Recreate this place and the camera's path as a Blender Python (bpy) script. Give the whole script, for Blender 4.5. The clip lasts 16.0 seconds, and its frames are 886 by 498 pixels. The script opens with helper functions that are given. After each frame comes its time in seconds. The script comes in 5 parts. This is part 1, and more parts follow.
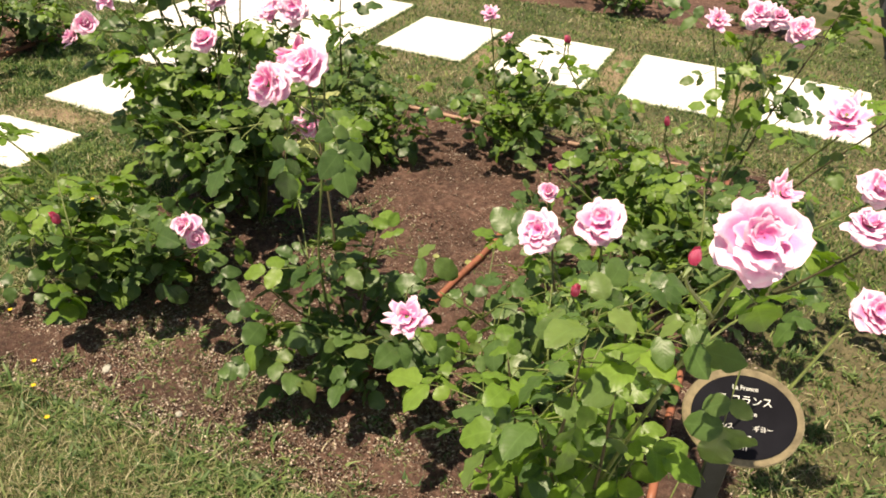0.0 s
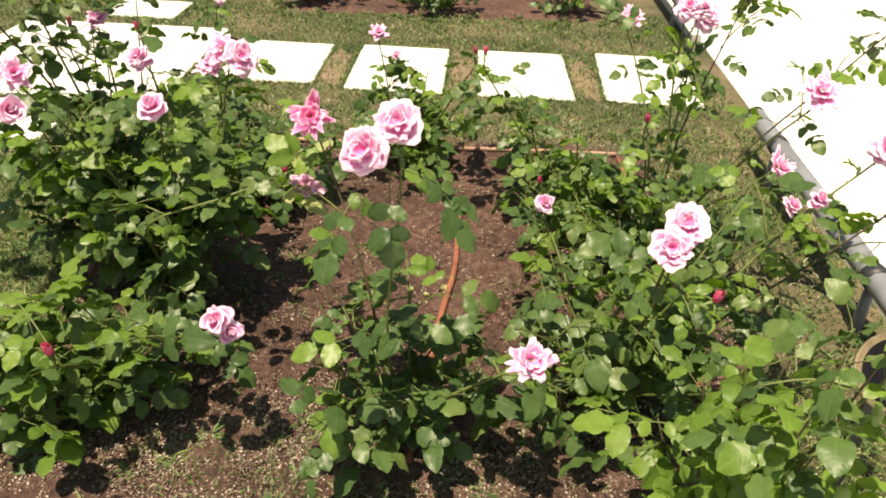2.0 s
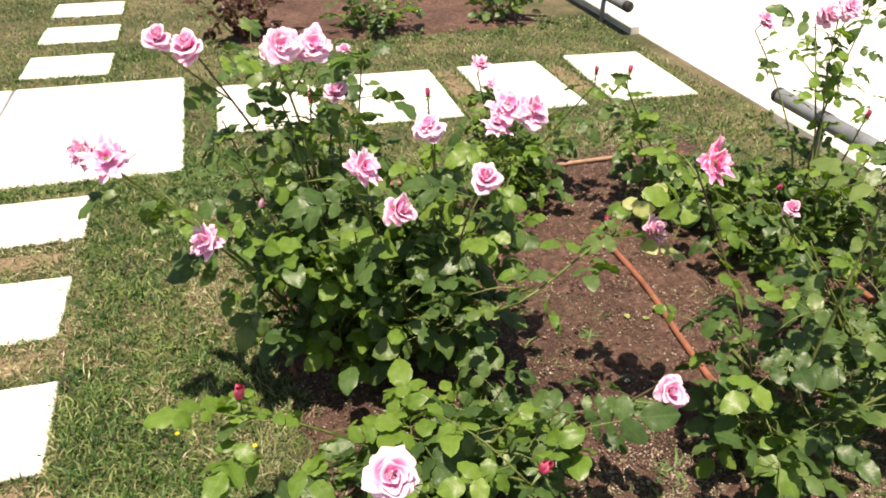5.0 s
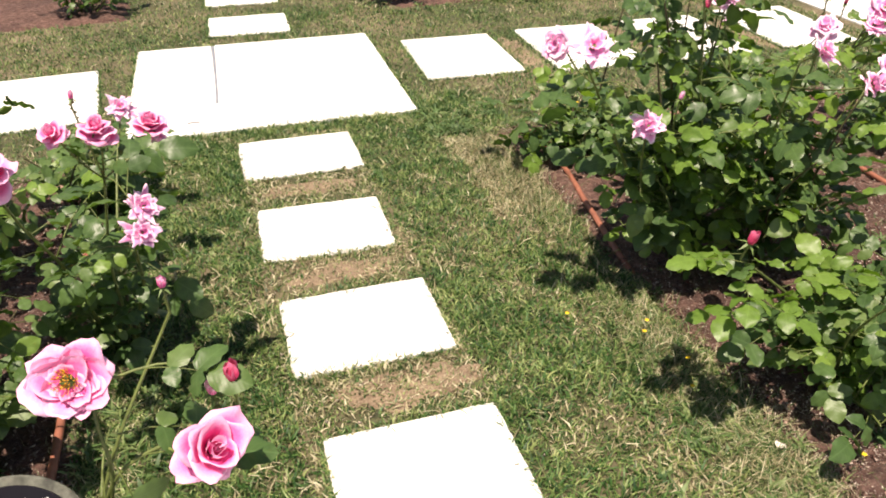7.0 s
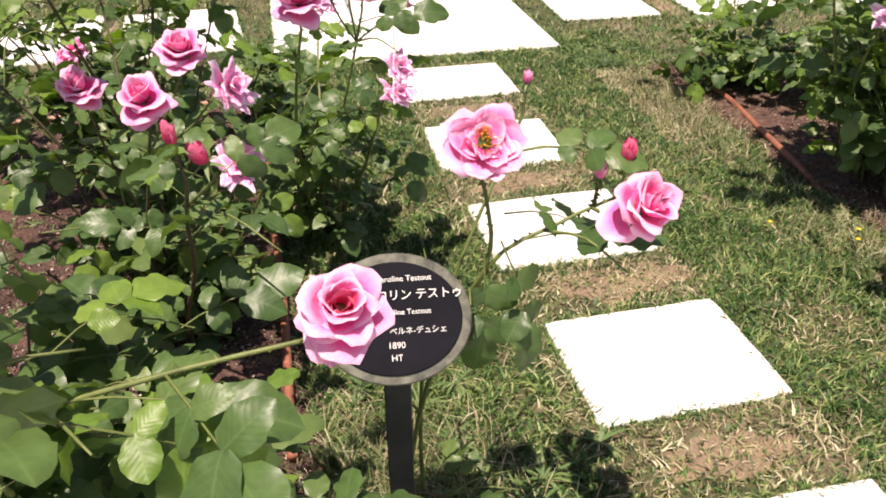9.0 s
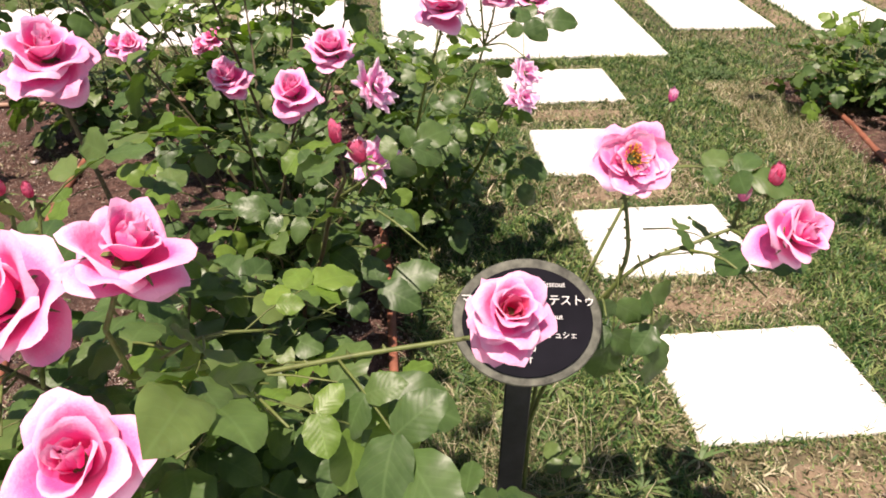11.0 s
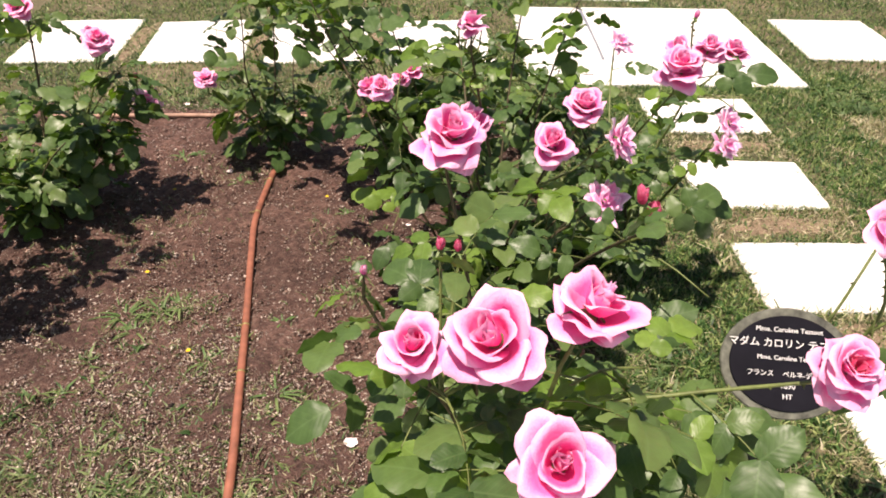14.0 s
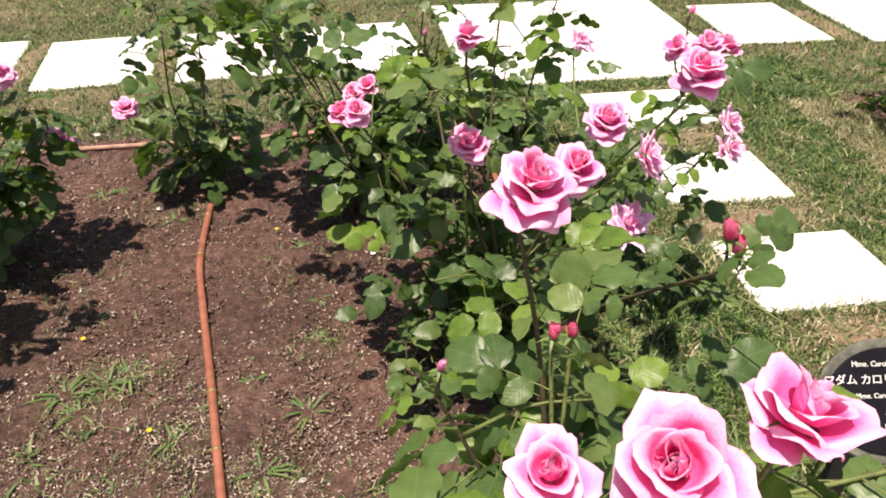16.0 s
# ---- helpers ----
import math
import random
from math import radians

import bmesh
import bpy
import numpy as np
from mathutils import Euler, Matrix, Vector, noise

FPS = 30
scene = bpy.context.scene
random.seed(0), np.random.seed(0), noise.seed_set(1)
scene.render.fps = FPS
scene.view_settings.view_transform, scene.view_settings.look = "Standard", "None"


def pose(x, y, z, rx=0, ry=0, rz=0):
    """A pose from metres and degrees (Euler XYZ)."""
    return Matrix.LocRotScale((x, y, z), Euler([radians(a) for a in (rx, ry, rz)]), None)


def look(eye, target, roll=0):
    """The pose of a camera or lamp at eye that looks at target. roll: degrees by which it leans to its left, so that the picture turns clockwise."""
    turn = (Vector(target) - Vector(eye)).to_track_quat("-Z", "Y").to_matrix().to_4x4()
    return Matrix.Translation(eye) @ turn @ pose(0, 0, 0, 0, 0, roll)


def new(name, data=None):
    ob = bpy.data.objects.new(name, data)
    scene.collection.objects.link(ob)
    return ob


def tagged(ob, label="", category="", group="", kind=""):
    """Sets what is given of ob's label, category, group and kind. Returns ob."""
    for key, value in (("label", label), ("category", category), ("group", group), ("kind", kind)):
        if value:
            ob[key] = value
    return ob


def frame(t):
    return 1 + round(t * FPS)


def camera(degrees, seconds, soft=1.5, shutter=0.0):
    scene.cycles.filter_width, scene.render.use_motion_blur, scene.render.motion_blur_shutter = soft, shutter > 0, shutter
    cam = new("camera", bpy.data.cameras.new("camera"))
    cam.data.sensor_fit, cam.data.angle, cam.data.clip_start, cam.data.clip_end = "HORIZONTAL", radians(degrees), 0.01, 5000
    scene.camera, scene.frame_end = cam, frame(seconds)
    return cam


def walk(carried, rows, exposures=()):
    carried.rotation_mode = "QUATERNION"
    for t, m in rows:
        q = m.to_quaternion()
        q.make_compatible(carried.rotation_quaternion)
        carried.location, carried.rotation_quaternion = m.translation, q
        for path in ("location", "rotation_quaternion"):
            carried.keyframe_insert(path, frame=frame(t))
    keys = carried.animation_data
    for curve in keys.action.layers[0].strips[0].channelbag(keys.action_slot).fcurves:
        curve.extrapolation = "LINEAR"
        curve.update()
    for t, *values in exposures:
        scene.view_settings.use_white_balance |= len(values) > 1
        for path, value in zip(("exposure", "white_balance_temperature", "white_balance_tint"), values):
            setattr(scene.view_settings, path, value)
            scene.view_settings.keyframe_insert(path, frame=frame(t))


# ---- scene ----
cam = camera(61.6, 16.0, soft=1.8)
PATH = [
    (0, (3.154, -3.037, 1.552), (2.596, -1.461, 0.454), 3.6),
    (0.5, (2.943, -3.021, 1.573), (2.449, -1.424, 0.474), 3.3),
    (1, (2.771, -3.012, 1.569), (2.389, -1.38, 0.477), 3.1),
    (1.5, (2.626, -3.071, 1.573), (2.433, -1.397, 0.495), 2.4),
    (2, (2.446, -3.067, 1.573), (2.475, -1.379, 0.5), 2.6),
    (2.5, (2.202, -2.985, 1.585), (2.317, -1.299, 0.516), 2.3),
    (3, (1.943, -2.912, 1.608), (2.124, -1.229, 0.542), 2.0),
    (5.5, (0.771, -2.688, 1.598), (1.345, -1.088, 0.543), 0.9),
    (6, (0.421, -2.71, 1.554), (0.996, -1.114, 0.494), 0.9),
    (6.5, (0.138, -2.694, 1.501), (0.678, -1.095, 0.429), 0.4),
    (7, (-0.1, -2.687, 1.478), (0.426, -1.088, 0.398), 0.1),
    (7.5, (-0.339, -2.726, 1.457), (0.169, -1.125, 0.372), 0.1),
    (8, (-0.487, -2.745, 1.381), (0.007, -1.142, 0.292), 0.1),
    (8.5, (-0.545, -2.713, 1.275), (-0.061, -1.111, 0.179), 0.2),
    (9, (-0.595, -2.687, 1.226), (-0.186, -1.066, 0.128), -0.0),
    (11.5, (-0.727, -2.696, 1.277), (-0.58, -1.037, 0.168), 0.9),
    (12, (-0.783, -2.695, 1.297), (-0.723, -1.03, 0.19), 0.8),
    (12.5, (-0.842, -2.711, 1.306), (-0.814, -1.047, 0.197), 0.6),
    (13, (-0.916, -2.747, 1.371), (-0.892, -1.082, 0.264), 0.8),
    (13.5, (-1.004, -2.792, 1.411), (-0.974, -1.126, 0.304), 0.6),
    (14, (-1.049, -2.792, 1.411), (-1.01, -1.127, 0.303), 0.5),
    (14.5, (-1.082, -2.767, 1.4), (-1.037, -1.102, 0.292), 0.5),
    (15, (-1.126, -2.693, 1.379), (-1.069, -1.031, 0.267), 0.5),
    (15.5, (-1.194, -2.595, 1.37), (-1.048, -0.937, 0.261), 0.0),
    (16, (-1.237, -2.55, 1.375), (-0.953, -0.914, 0.261), 0.0),
]
walk(cam, [(t, look(eye, target, roll)) for t, eye, target, roll in PATH], exposures=[(0.0, 0.57, 8700, 10), (3.0, 0.60, 8500, 10), (7.0, 0.67, 7600, 18), (12.0, 0.53, 7500, 23), (16.0, 0.60, 7550, 20)])

# ---- world, sun ----
SUN_TO = Vector((-0.17, -0.20, 1.0)).normalized()      # from the ground to the sun
world = bpy.data.worlds.new("sky")
scene.world = world
world.use_nodes = True
wn = world.node_tree.nodes
sky = wn.new("ShaderNodeTexSky")
sky.sky_type = 'NISHITA'
sky.sun_disc = False
sky.sun_elevation = math.asin(SUN_TO.z)
sky.sun_rotation = math.atan2(SUN_TO.x, SUN_TO.y)
world.node_tree.links.new(sky.outputs[0], wn["Background"].inputs[0])
wn["Background"].inputs[1].default_value = 0.07
sun_data = bpy.data.lights.new("sun", 'SUN')
sun_data.energy = 5.0
sun_data.angle = radians(0.55)
sun_data.color = (1.0, 0.955, 0.88)
sun = new("sun", sun_data)
sun.matrix_world = look(SUN_TO * 30, (0, 0, 0))

# ---- materials ----


class Nodes:
    """A short way to write a node material."""

    def __init__(self, name):
        self.mat = bpy.data.materials.new(name)
        self.mat.use_nodes = True
        self.tree = self.mat.node_tree
        self.bsdf = self.tree.nodes["Principled BSDF"]
        self.out = self.tree.nodes["Material Output"]

    def add(self, kind, **inputs):
        n = self.tree.nodes.new(kind)
        for key, value in inputs.items():
            self.set(n, key.replace("_", " "), value)
        return n

    def set(self, n, key, value):
        sock = n.inputs[int(key)] if key.isdigit() else n.inputs[key]
        if isinstance(value, bpy.types.NodeSocket):
            self.tree.links.new(value, sock)
        else:
            sock.default_value = value

    def noise(self, scale, detail=4.0, rough=0.6, vector=None):
        n = self.add("ShaderNodeTexNoise", Scale=scale, Detail=detail, Roughness=rough)
        if vector is None:
            vector = self.add("ShaderNodeTexCoord").outputs["Object"]
        self.tree.links.new(vector, n.inputs["Vector"])
        return n.outputs["Fac"]

    def ramp(self, fac, stops):
        n = self.add("ShaderNodeValToRGB", Fac=fac)
        els = n.color_ramp.elements
        while len(els) < len(stops):
            els.new(0.5)
        for e, (p, c) in zip(els, stops):
            e.position = p
            e.color = (*c, 1)
        return n.outputs["Color"]

    def mix(self, fac, a, b, how='MIX'):
        n = self.tree.nodes.new("ShaderNodeMixRGB")
        n.blend_type = how
        for key, value in (("Fac", fac), ("Color1", a), ("Color2", b)):
            if isinstance(value, tuple):
                value = (*value, 1)
            self.set(n, key, value)
        return n.outputs["Color"]

    def calc(self, how, a, b=0.0):
        n = self.tree.nodes.new("ShaderNodeMath")
        n.operation = how
        self.set(n, "0", a)
        self.set(n, "1", b)
        return n.outputs[0]

    def bump(self, height, strength, distance):
        n = self.add("ShaderNodeBump", Height=height, Strength=strength, Distance=distance)
        self.set(self.bsdf, "Normal", n.outputs["Normal"])

    def translucent(self, colour, share):
        t = self.add("ShaderNodeBsdfTranslucent", Color=colour)
        m = self.add("ShaderNodeMixShader")
        m.inputs[0].default_value = share
        self.tree.links.new(self.bsdf.outputs[0], m.inputs[1])
        self.tree.links.new(t.outputs[0], m.inputs[2])
        self.tree.links.new(m.outputs[0], self.out.inputs["Surface"])


def plain(name, colour, rough=0.5, metal=0.0, scale=30.0, spread=0.25, bump=0.0):
    n = Nodes(name)
    f = n.noise(scale, 5)
    dark = tuple(c * (1 - spread) for c in colour)
    light = tuple(min(1, c * (1 + spread)) for c in colour)
    n.set(n.bsdf, "Base Color", n.ramp(f, [(0.3, dark), (0.7, light)]))
    n.set(n.bsdf, "Roughness", rough)
    n.set(n.bsdf, "Metallic", metal)
    if bump:
        n.bump(f, bump, 0.003)
    return n.mat


def mat_ground():
    n = Nodes("lawn_earth")
    a = n.noise(1.3, 5)
    b = n.noise(45, 6, 0.7)
    green = n.ramp(b, [(0.3, (0.025, 0.03, 0.014)), (0.55, (0.07, 0.075, 0.03)), (0.75, (0.16, 0.14, 0.07))])
    dry = n.ramp(b, [(0.3, (0.10, 0.075, 0.045)), (0.7, (0.26, 0.21, 0.13))])
    n.set(n.bsdf, "Base Color", n.mix(n.ramp(a, [(0.42, (0, 0, 0)), (0.62, (1, 1, 1))]), green, dry))
    n.set(n.bsdf, "Roughness", 0.95)
    n.bump(b, 0.8, 0.02)
    return n.mat


def mat_soil():
    n = Nodes("soil")
    a = n.noise(2.2, 5)
    b = n.noise(38, 8, 0.72)
    c = n.noise(150, 4, 0.75)
    base = n.ramp(b, [(0.28, (0.045, 0.021, 0.017)), (0.5, (0.165, 0.088, 0.073)), (0.74, (0.39, 0.24, 0.20))])
    tone = n.ramp(a, [(0.35, (0.80, 0.75, 0.70)), (0.65, (1.55, 1.50, 1.40))])
    col = n.mix(1.0, base, tone, 'MULTIPLY')
    specks = n.ramp(c, [(0.57, (0, 0, 0)), (0.66, (1, 1, 1))])
    n.set(n.bsdf, "Base Color", n.mix(specks, col, (0.36, 0.26, 0.2)))
    n.set(n.bsdf, "Roughness", 0.95)
    rough = n.add("ShaderNodeMath")
    n.tree.links.new(b, rough.inputs[0])
    n.tree.links.new(c, rough.inputs[1])
    n.bump(rough.outputs[0], 1.0, 0.03)
    return n.mat


def mat_concrete(name, light, dark):
    n = Nodes(name)
    rnd = n.add("ShaderNodeObjectInfo").outputs["Random"]
    a = n.noise(5, 6, 0.65)
    b = n.noise(120, 3, 0.6)
    col = n.ramp(a, [(0.3, dark), (0.68, light)])
    pits = n.ramp(b, [(0.27, (0.45, 0.43, 0.4)), (0.33, (1, 1, 1))])
    col = n.mix(1.0, col, pits, 'MULTIPLY')
    col = n.mix(0.25, col, n.ramp(rnd, [(0.0, (0.62, 0.6, 0.57)), (1.0, (0.8, 0.79, 0.77))]))
    n.set(n.bsdf, "Base Color", col)
    n.set(n.bsdf, "Roughness", 0.85)
    n.bump(b, 0.25, 0.004)
    return n.mat


def mat_leaf(name, dark, mid, light, share=0.3):
    n = Nodes(name)
    info = n.add("ShaderNodeObjectInfo").outputs["Random"]
    isle = n.add("ShaderNodeNewGeometry").outputs["Random Per Island"]
    both = n.add("ShaderNodeMath")
    n.tree.links.new(info, both.inputs[0])
    n.tree.links.new(isle, both.inputs[1])
    half = n.add("ShaderNodeMath")
    half.operation = 'MULTIPLY'
    half.inputs[1].default_value = 0.5
    n.tree.links.new(both.outputs[0], half.inputs[0])
    col = n.ramp(half.outputs[0], [(0.1, dark), (0.5, mid), (0.9, light)])
    mottle = n.noise(60, 4)
    col = n.mix(0.35, col, n.ramp(mottle, [(0.3, tuple(c * 0.6 for c in mid)), (0.7, tuple(min(1, c * 1.4) for c in mid))]))
    # midrib and slanting side veins
    sep = n.add("ShaderNodeSeparateXYZ", Vector=n.add("ShaderNodeTexCoord").outputs["UV"])
    off = n.calc('ABSOLUTE', n.calc('SUBTRACT', sep.outputs["X"], 0.5))
    slant = n.calc('SINE', n.calc('MULTIPLY', n.calc('SUBTRACT', sep.outputs["Y"], n.calc('MULTIPLY', off, 0.7)), 48.0))
    side = n.ramp(slant, [(0.80, (0, 0, 0)), (1.0, (0.5, 0.5, 0.5))])
    rib = n.ramp(off, [(0.012, (1, 1, 1)), (0.035, (0, 0, 0))])
    veins = n.mix(1.0, side, rib, 'LIGHTEN')
    pale = tuple(min(1, c * 1.7 + 0.03) for c in mid)
    n.set(n.bsdf, "Base Color", n.mix(n.mix(1.0, veins, (0.26, 0.26, 0.26), 'MULTIPLY'), col, pale))
    n.set(n.bsdf, "Roughness", n.ramp(mottle, [(0.3, (0.36, 0.36, 0.36)), (0.7, (0.50, 0.50, 0.50))]))
    n.set(n.bsdf, "Specular IOR Level", 0.45)
    n.bump(n.calc('SUBTRACT', mottle, n.calc('MULTIPLY', slant, 0.10)), 0.22, 0.002)
    n.translucent(n.mix(1.0, col, (1.35, 1.55, 0.45), 'MULTIPLY'), share)
    return n.mat


def mat_blade(name, stops, share=0.25):
    n = Nodes(name)
    isle = n.add("ShaderNodeNewGeometry").outputs["Random Per Island"]
    patch = n.noise(7.0, 6, 0.72)
    f = n.add("ShaderNodeMath")
    f.operation = 'MULTIPLY_ADD'
    n.tree.links.new(patch, f.inputs[0])
    f.inputs[1].default_value = 1.35
    g = n.add("ShaderNodeMath")
    g.operation = 'MULTIPLY_ADD'
    n.tree.links.new(isle, g.inputs[0])
    g.inputs[1].default_value = 0.8
    g.inputs[2].default_value = -0.57
    n.tree.links.new(g.outputs[0], f.inputs[2])
    col = n.ramp(f.outputs[0], stops)
    n.set(n.bsdf, "Base Color", col)
    n.set(n.bsdf, "Roughness", 0.55)
    n.translucent(col, share)
    return n.mat


def mat_petal(name, base, mid, edge):
    n = Nodes(name)
    uv = n.add("ShaderNodeTexCoord").outputs["UV"]
    sep = n.add("ShaderNodeSeparateXYZ", Vector=uv)
    streak = n.noise(26, 4)
    rnd = n.add("ShaderNodeObjectInfo").outputs["Random"]
    v = n.add("ShaderNodeMath")
    v.operation = 'MULTIPLY_ADD'
    n.tree.links.new(streak, v.inputs[0])
    v.inputs[1].default_value = 0.22
    n.tree.links.new(sep.outputs["Y"], v.inputs[2])
    # deep base and pale edge: own tint plus painted fold shade and rim highlights
    col = n.ramp(v.outputs[0], [(0.12, base), (0.46, mid), (0.66, mid), (0.92, edge)])
    col = n.mix(0.22, col, n.ramp(rnd, [(0.0, base), (0.5, mid), (1.0, edge)]))
    n.set(n.bsdf, "Base Color", col)
    n.set(n.bsdf, "Roughness", 0.5)
    n.set(n.bsdf, "Specular IOR Level", 0.25)
    n.bump(n.noise(6, 4, 0.6), 0.55, 0.004)
    n.translucent(col, 0.18)
    return n.mat


def mat_worn():
    n = Nodes("worn_earth")
    a = n.noise(14, 6, 0.7)
    b = n.noise(120, 4, 0.7)
    col = n.ramp(a, [(0.3, (0.12, 0.075, 0.045)), (0.55, (0.25, 0.175, 0.11)), (0.75, (0.38, 0.29, 0.19))])
    n.set(n.bsdf, "Base Color", n.mix(0.35, col, n.ramp(b, [(0.35, (0.10, 0.07, 0.05)), (0.65, (0.45, 0.36, 0.25))])))
    n.set(n.bsdf, "Roughness", 0.95)
    n.bump(b, 0.8, 0.01)
    return n.mat


M_GROUND = mat_ground()
M_SOIL = mat_soil()
M_SLAB = mat_concrete("pale_concrete", (0.78, 0.765, 0.735), (0.6, 0.585, 0.56))
M_PAVE = mat_concrete("pavement_concrete", (0.76, 0.75, 0.73), (0.62, 0.61, 0.59))
M_KERB = mat_concrete("kerb_concrete", (0.7, 0.67, 0.58), (0.5, 0.48, 0.42))
M_LEAF = mat_leaf("rose_leaf", (0.024, 0.060, 0.020), (0.074, 0.138, 0.040), (0.195, 0.262, 0.082), 0.27)
M_LEAF_FRESH = mat_leaf("rose_leaf_fresh", (0.075, 0.150, 0.026), (0.135, 0.235, 0.042), (0.23, 0.335, 0.068), 0.36)
M_LEAF_PALE = mat_leaf("rose_leaf_pale", (0.25, 0.30, 0.10), (0.38, 0.42, 0.18), (0.5, 0.52, 0.26), 0.35)
M_LEAF_RED = mat_leaf("dark_red_leaf", (0.03, 0.016, 0.014), (0.07, 0.025, 0.02), (0.10, 0.05, 0.03))
M_CANE = plain("green_cane", (0.12, 0.155, 0.042), 0.55, scale=60, spread=0.35)
M_CANE_OLD = plain("old_cane", (0.075, 0.06, 0.03), 0.7, scale=60, spread=0.35)
M_PALE_PINK = mat_petal("pale_pink_petal", (0.86, 0.12, 0.42), (0.94, 0.36, 0.67), (0.98, 0.77, 0.91))
M_PINK = mat_petal("pink_petal", (0.78, 0.03, 0.19), (0.94, 0.155, 0.45), (0.98, 0.58, 0.79))
M_DEEP = mat_petal("deep_pink_petal", (0.55, 0.02, 0.07), (0.70, 0.06, 0.17), (0.80, 0.20, 0.34))
M_STAMEN = plain("stamen_yellow", (0.9, 0.36, 0.03), 0.6, scale=300, spread=0.5)
M_CALYX = plain("calyx_green", (0.10, 0.16, 0.04), 0.55, scale=80)
M_HOSE = plain("terracotta_hose", (0.27, 0.10, 0.062), 0.55, scale=25, spread=0.3, bump=0.15)
M_HOSE_PALE = plain("dusty_hose", (0.36, 0.22, 0.16), 0.7, scale=25, spread=0.35, bump=0.15)
M_CLIP = plain("clip_brass", (0.26, 0.2, 0.08), 0.45, 0.4)
M_RAIL = plain("grey_rail_paint", (0.20, 0.215, 0.24), 0.45, 0.0, 8, 0.3, 0.1)
M_RAIL_END = plain("black_rubber", (0.015, 0.015, 0.017), 0.6)
M_PLATE = plain("sign_black", (0.010, 0.010, 0.014), 0.55, scale=12, spread=0.3)
M_PLATE.node_tree.nodes["Principled BSDF"].inputs["Specular IOR Level"].default_value = 0.06
M_RIM = plain("weathered_rim", (0.11, 0.115, 0.09), 0.5, 0.1, 45, 0.7, 0.15)
M_RIM_TAN = plain("tarnished_rim", (0.26, 0.21, 0.13), 0.4, 0.3, 40, 0.45, 0.1)
M_POST = plain("post_grey", (0.035, 0.037, 0.042), 0.5, 0.2, 30, 0.3)
M_LETTER = plain("letter_white", (0.82, 0.82, 0.8), 0.6, spread=0.05)
M_GRASS = mat_blade("grass_blades", [(0.05, (0.013, 0.050, 0.012)), (0.36, (0.045, 0.130, 0.030)), (0.62, (0.125, 0.225, 0.056)), (0.97, (0.38, 0.43, 0.17))])
M_STRAW = mat_blade("straw_blades", [(0.05, (0.13, 0.125, 0.058)), (0.45, (0.38, 0.34, 0.19)), (0.9, (0.66, 0.60, 0.42))])
M_WEED = mat_blade("weed_blades", [(0.05, (0.04, 0.09, 0.026)), (0.5, (0.095, 0.175, 0.052)), (0.9, (0.23, 0.29, 0.11))])
M_CHIP = mat_blade("chips", [(0.1, (0.14, 0.088, 0.066)), (0.45, (0.32, 0.225, 0.18)), (0.92, (0.72, 0.61, 0.52))], 0.0)
M_CLOD = mat_blade("clods", [(0.1, (0.06, 0.031, 0.024)), (0.5, (0.18, 0.10, 0.077)), (0.9, (0.40, 0.27, 0.21))], 0.0)
M_YELLOW = plain("yellow_petal", (0.72, 0.50, 0.02), 0.6)
M_FALLEN = plain("fallen_petal", (0.80, 0.70, 0.68), 0.6)

# ---- mesh helpers ----


def mesh_of(name, verts, faces, mats, smooth=True, uvs=None, face_mats=None):
    me = bpy.data.meshes.new(name)
    me.from_pydata([tuple(v) for v in verts], [], faces)
    for m in (mats if isinstance(mats, (list, tuple)) else [mats]):
        me.materials.append(m)
    if face_mats:
        me.polygons.foreach_set("material_index", face_mats)
    me.polygons.foreach_set("use_smooth", [smooth] * len(faces))
    if uvs is not None:
        layer = me.uv_layers.new(name="UVMap")
        for loop in me.loops:
            layer.data[loop.index].uv = uvs[loop.vertex_index]
    me.update()
    return me


def hang(name, me, parent, m=None, label=""):
    """A mesh as a part of a thing."""
    ob = new(name, me)
    ob.parent = parent
    if m is not None:
        ob.matrix_basis = m
    if label:
        ob["label"] = label
    return ob


def part(name, bm, material, parent, label="", m=None):
    me = bpy.data.meshes.new(name)
    bm.to_mesh(me)
    bm.free()
    me.materials.append(material)
    return hang(name, me, parent, m, label)


def thing(name, at, label, category, group="", kind=""):
    ob = new(name)
    ob.empty_display_size = 0.05
    ob.location = at
    return tagged(ob, label, category, group, kind)


def smooth_path(points, steps):
    """A soft line through a few control points."""
    pts = [Vector(p) for p in points]
    if len(pts) == 2:
        return [pts[0].lerp(pts[1], i / steps) for i in range(steps + 1)]
    ext = [pts[0] * 2 - pts[1]] + pts + [pts[-1] * 2 - pts[-2]]
    out = []
    for k in range(len(pts) - 1):
        p0, p1, p2, p3 = ext[k:k + 4]
        for i in range(steps):
            t = i / steps
            out.append(0.5 * (2 * p1 + (p2 - p0) * t + (2 * p0 - 5 * p1 + 4 * p2 - p3) * t * t + (3 * p1 - p0 - 3 * p2 + p3) * t ** 3))
    out.append(pts[-1])
    return out


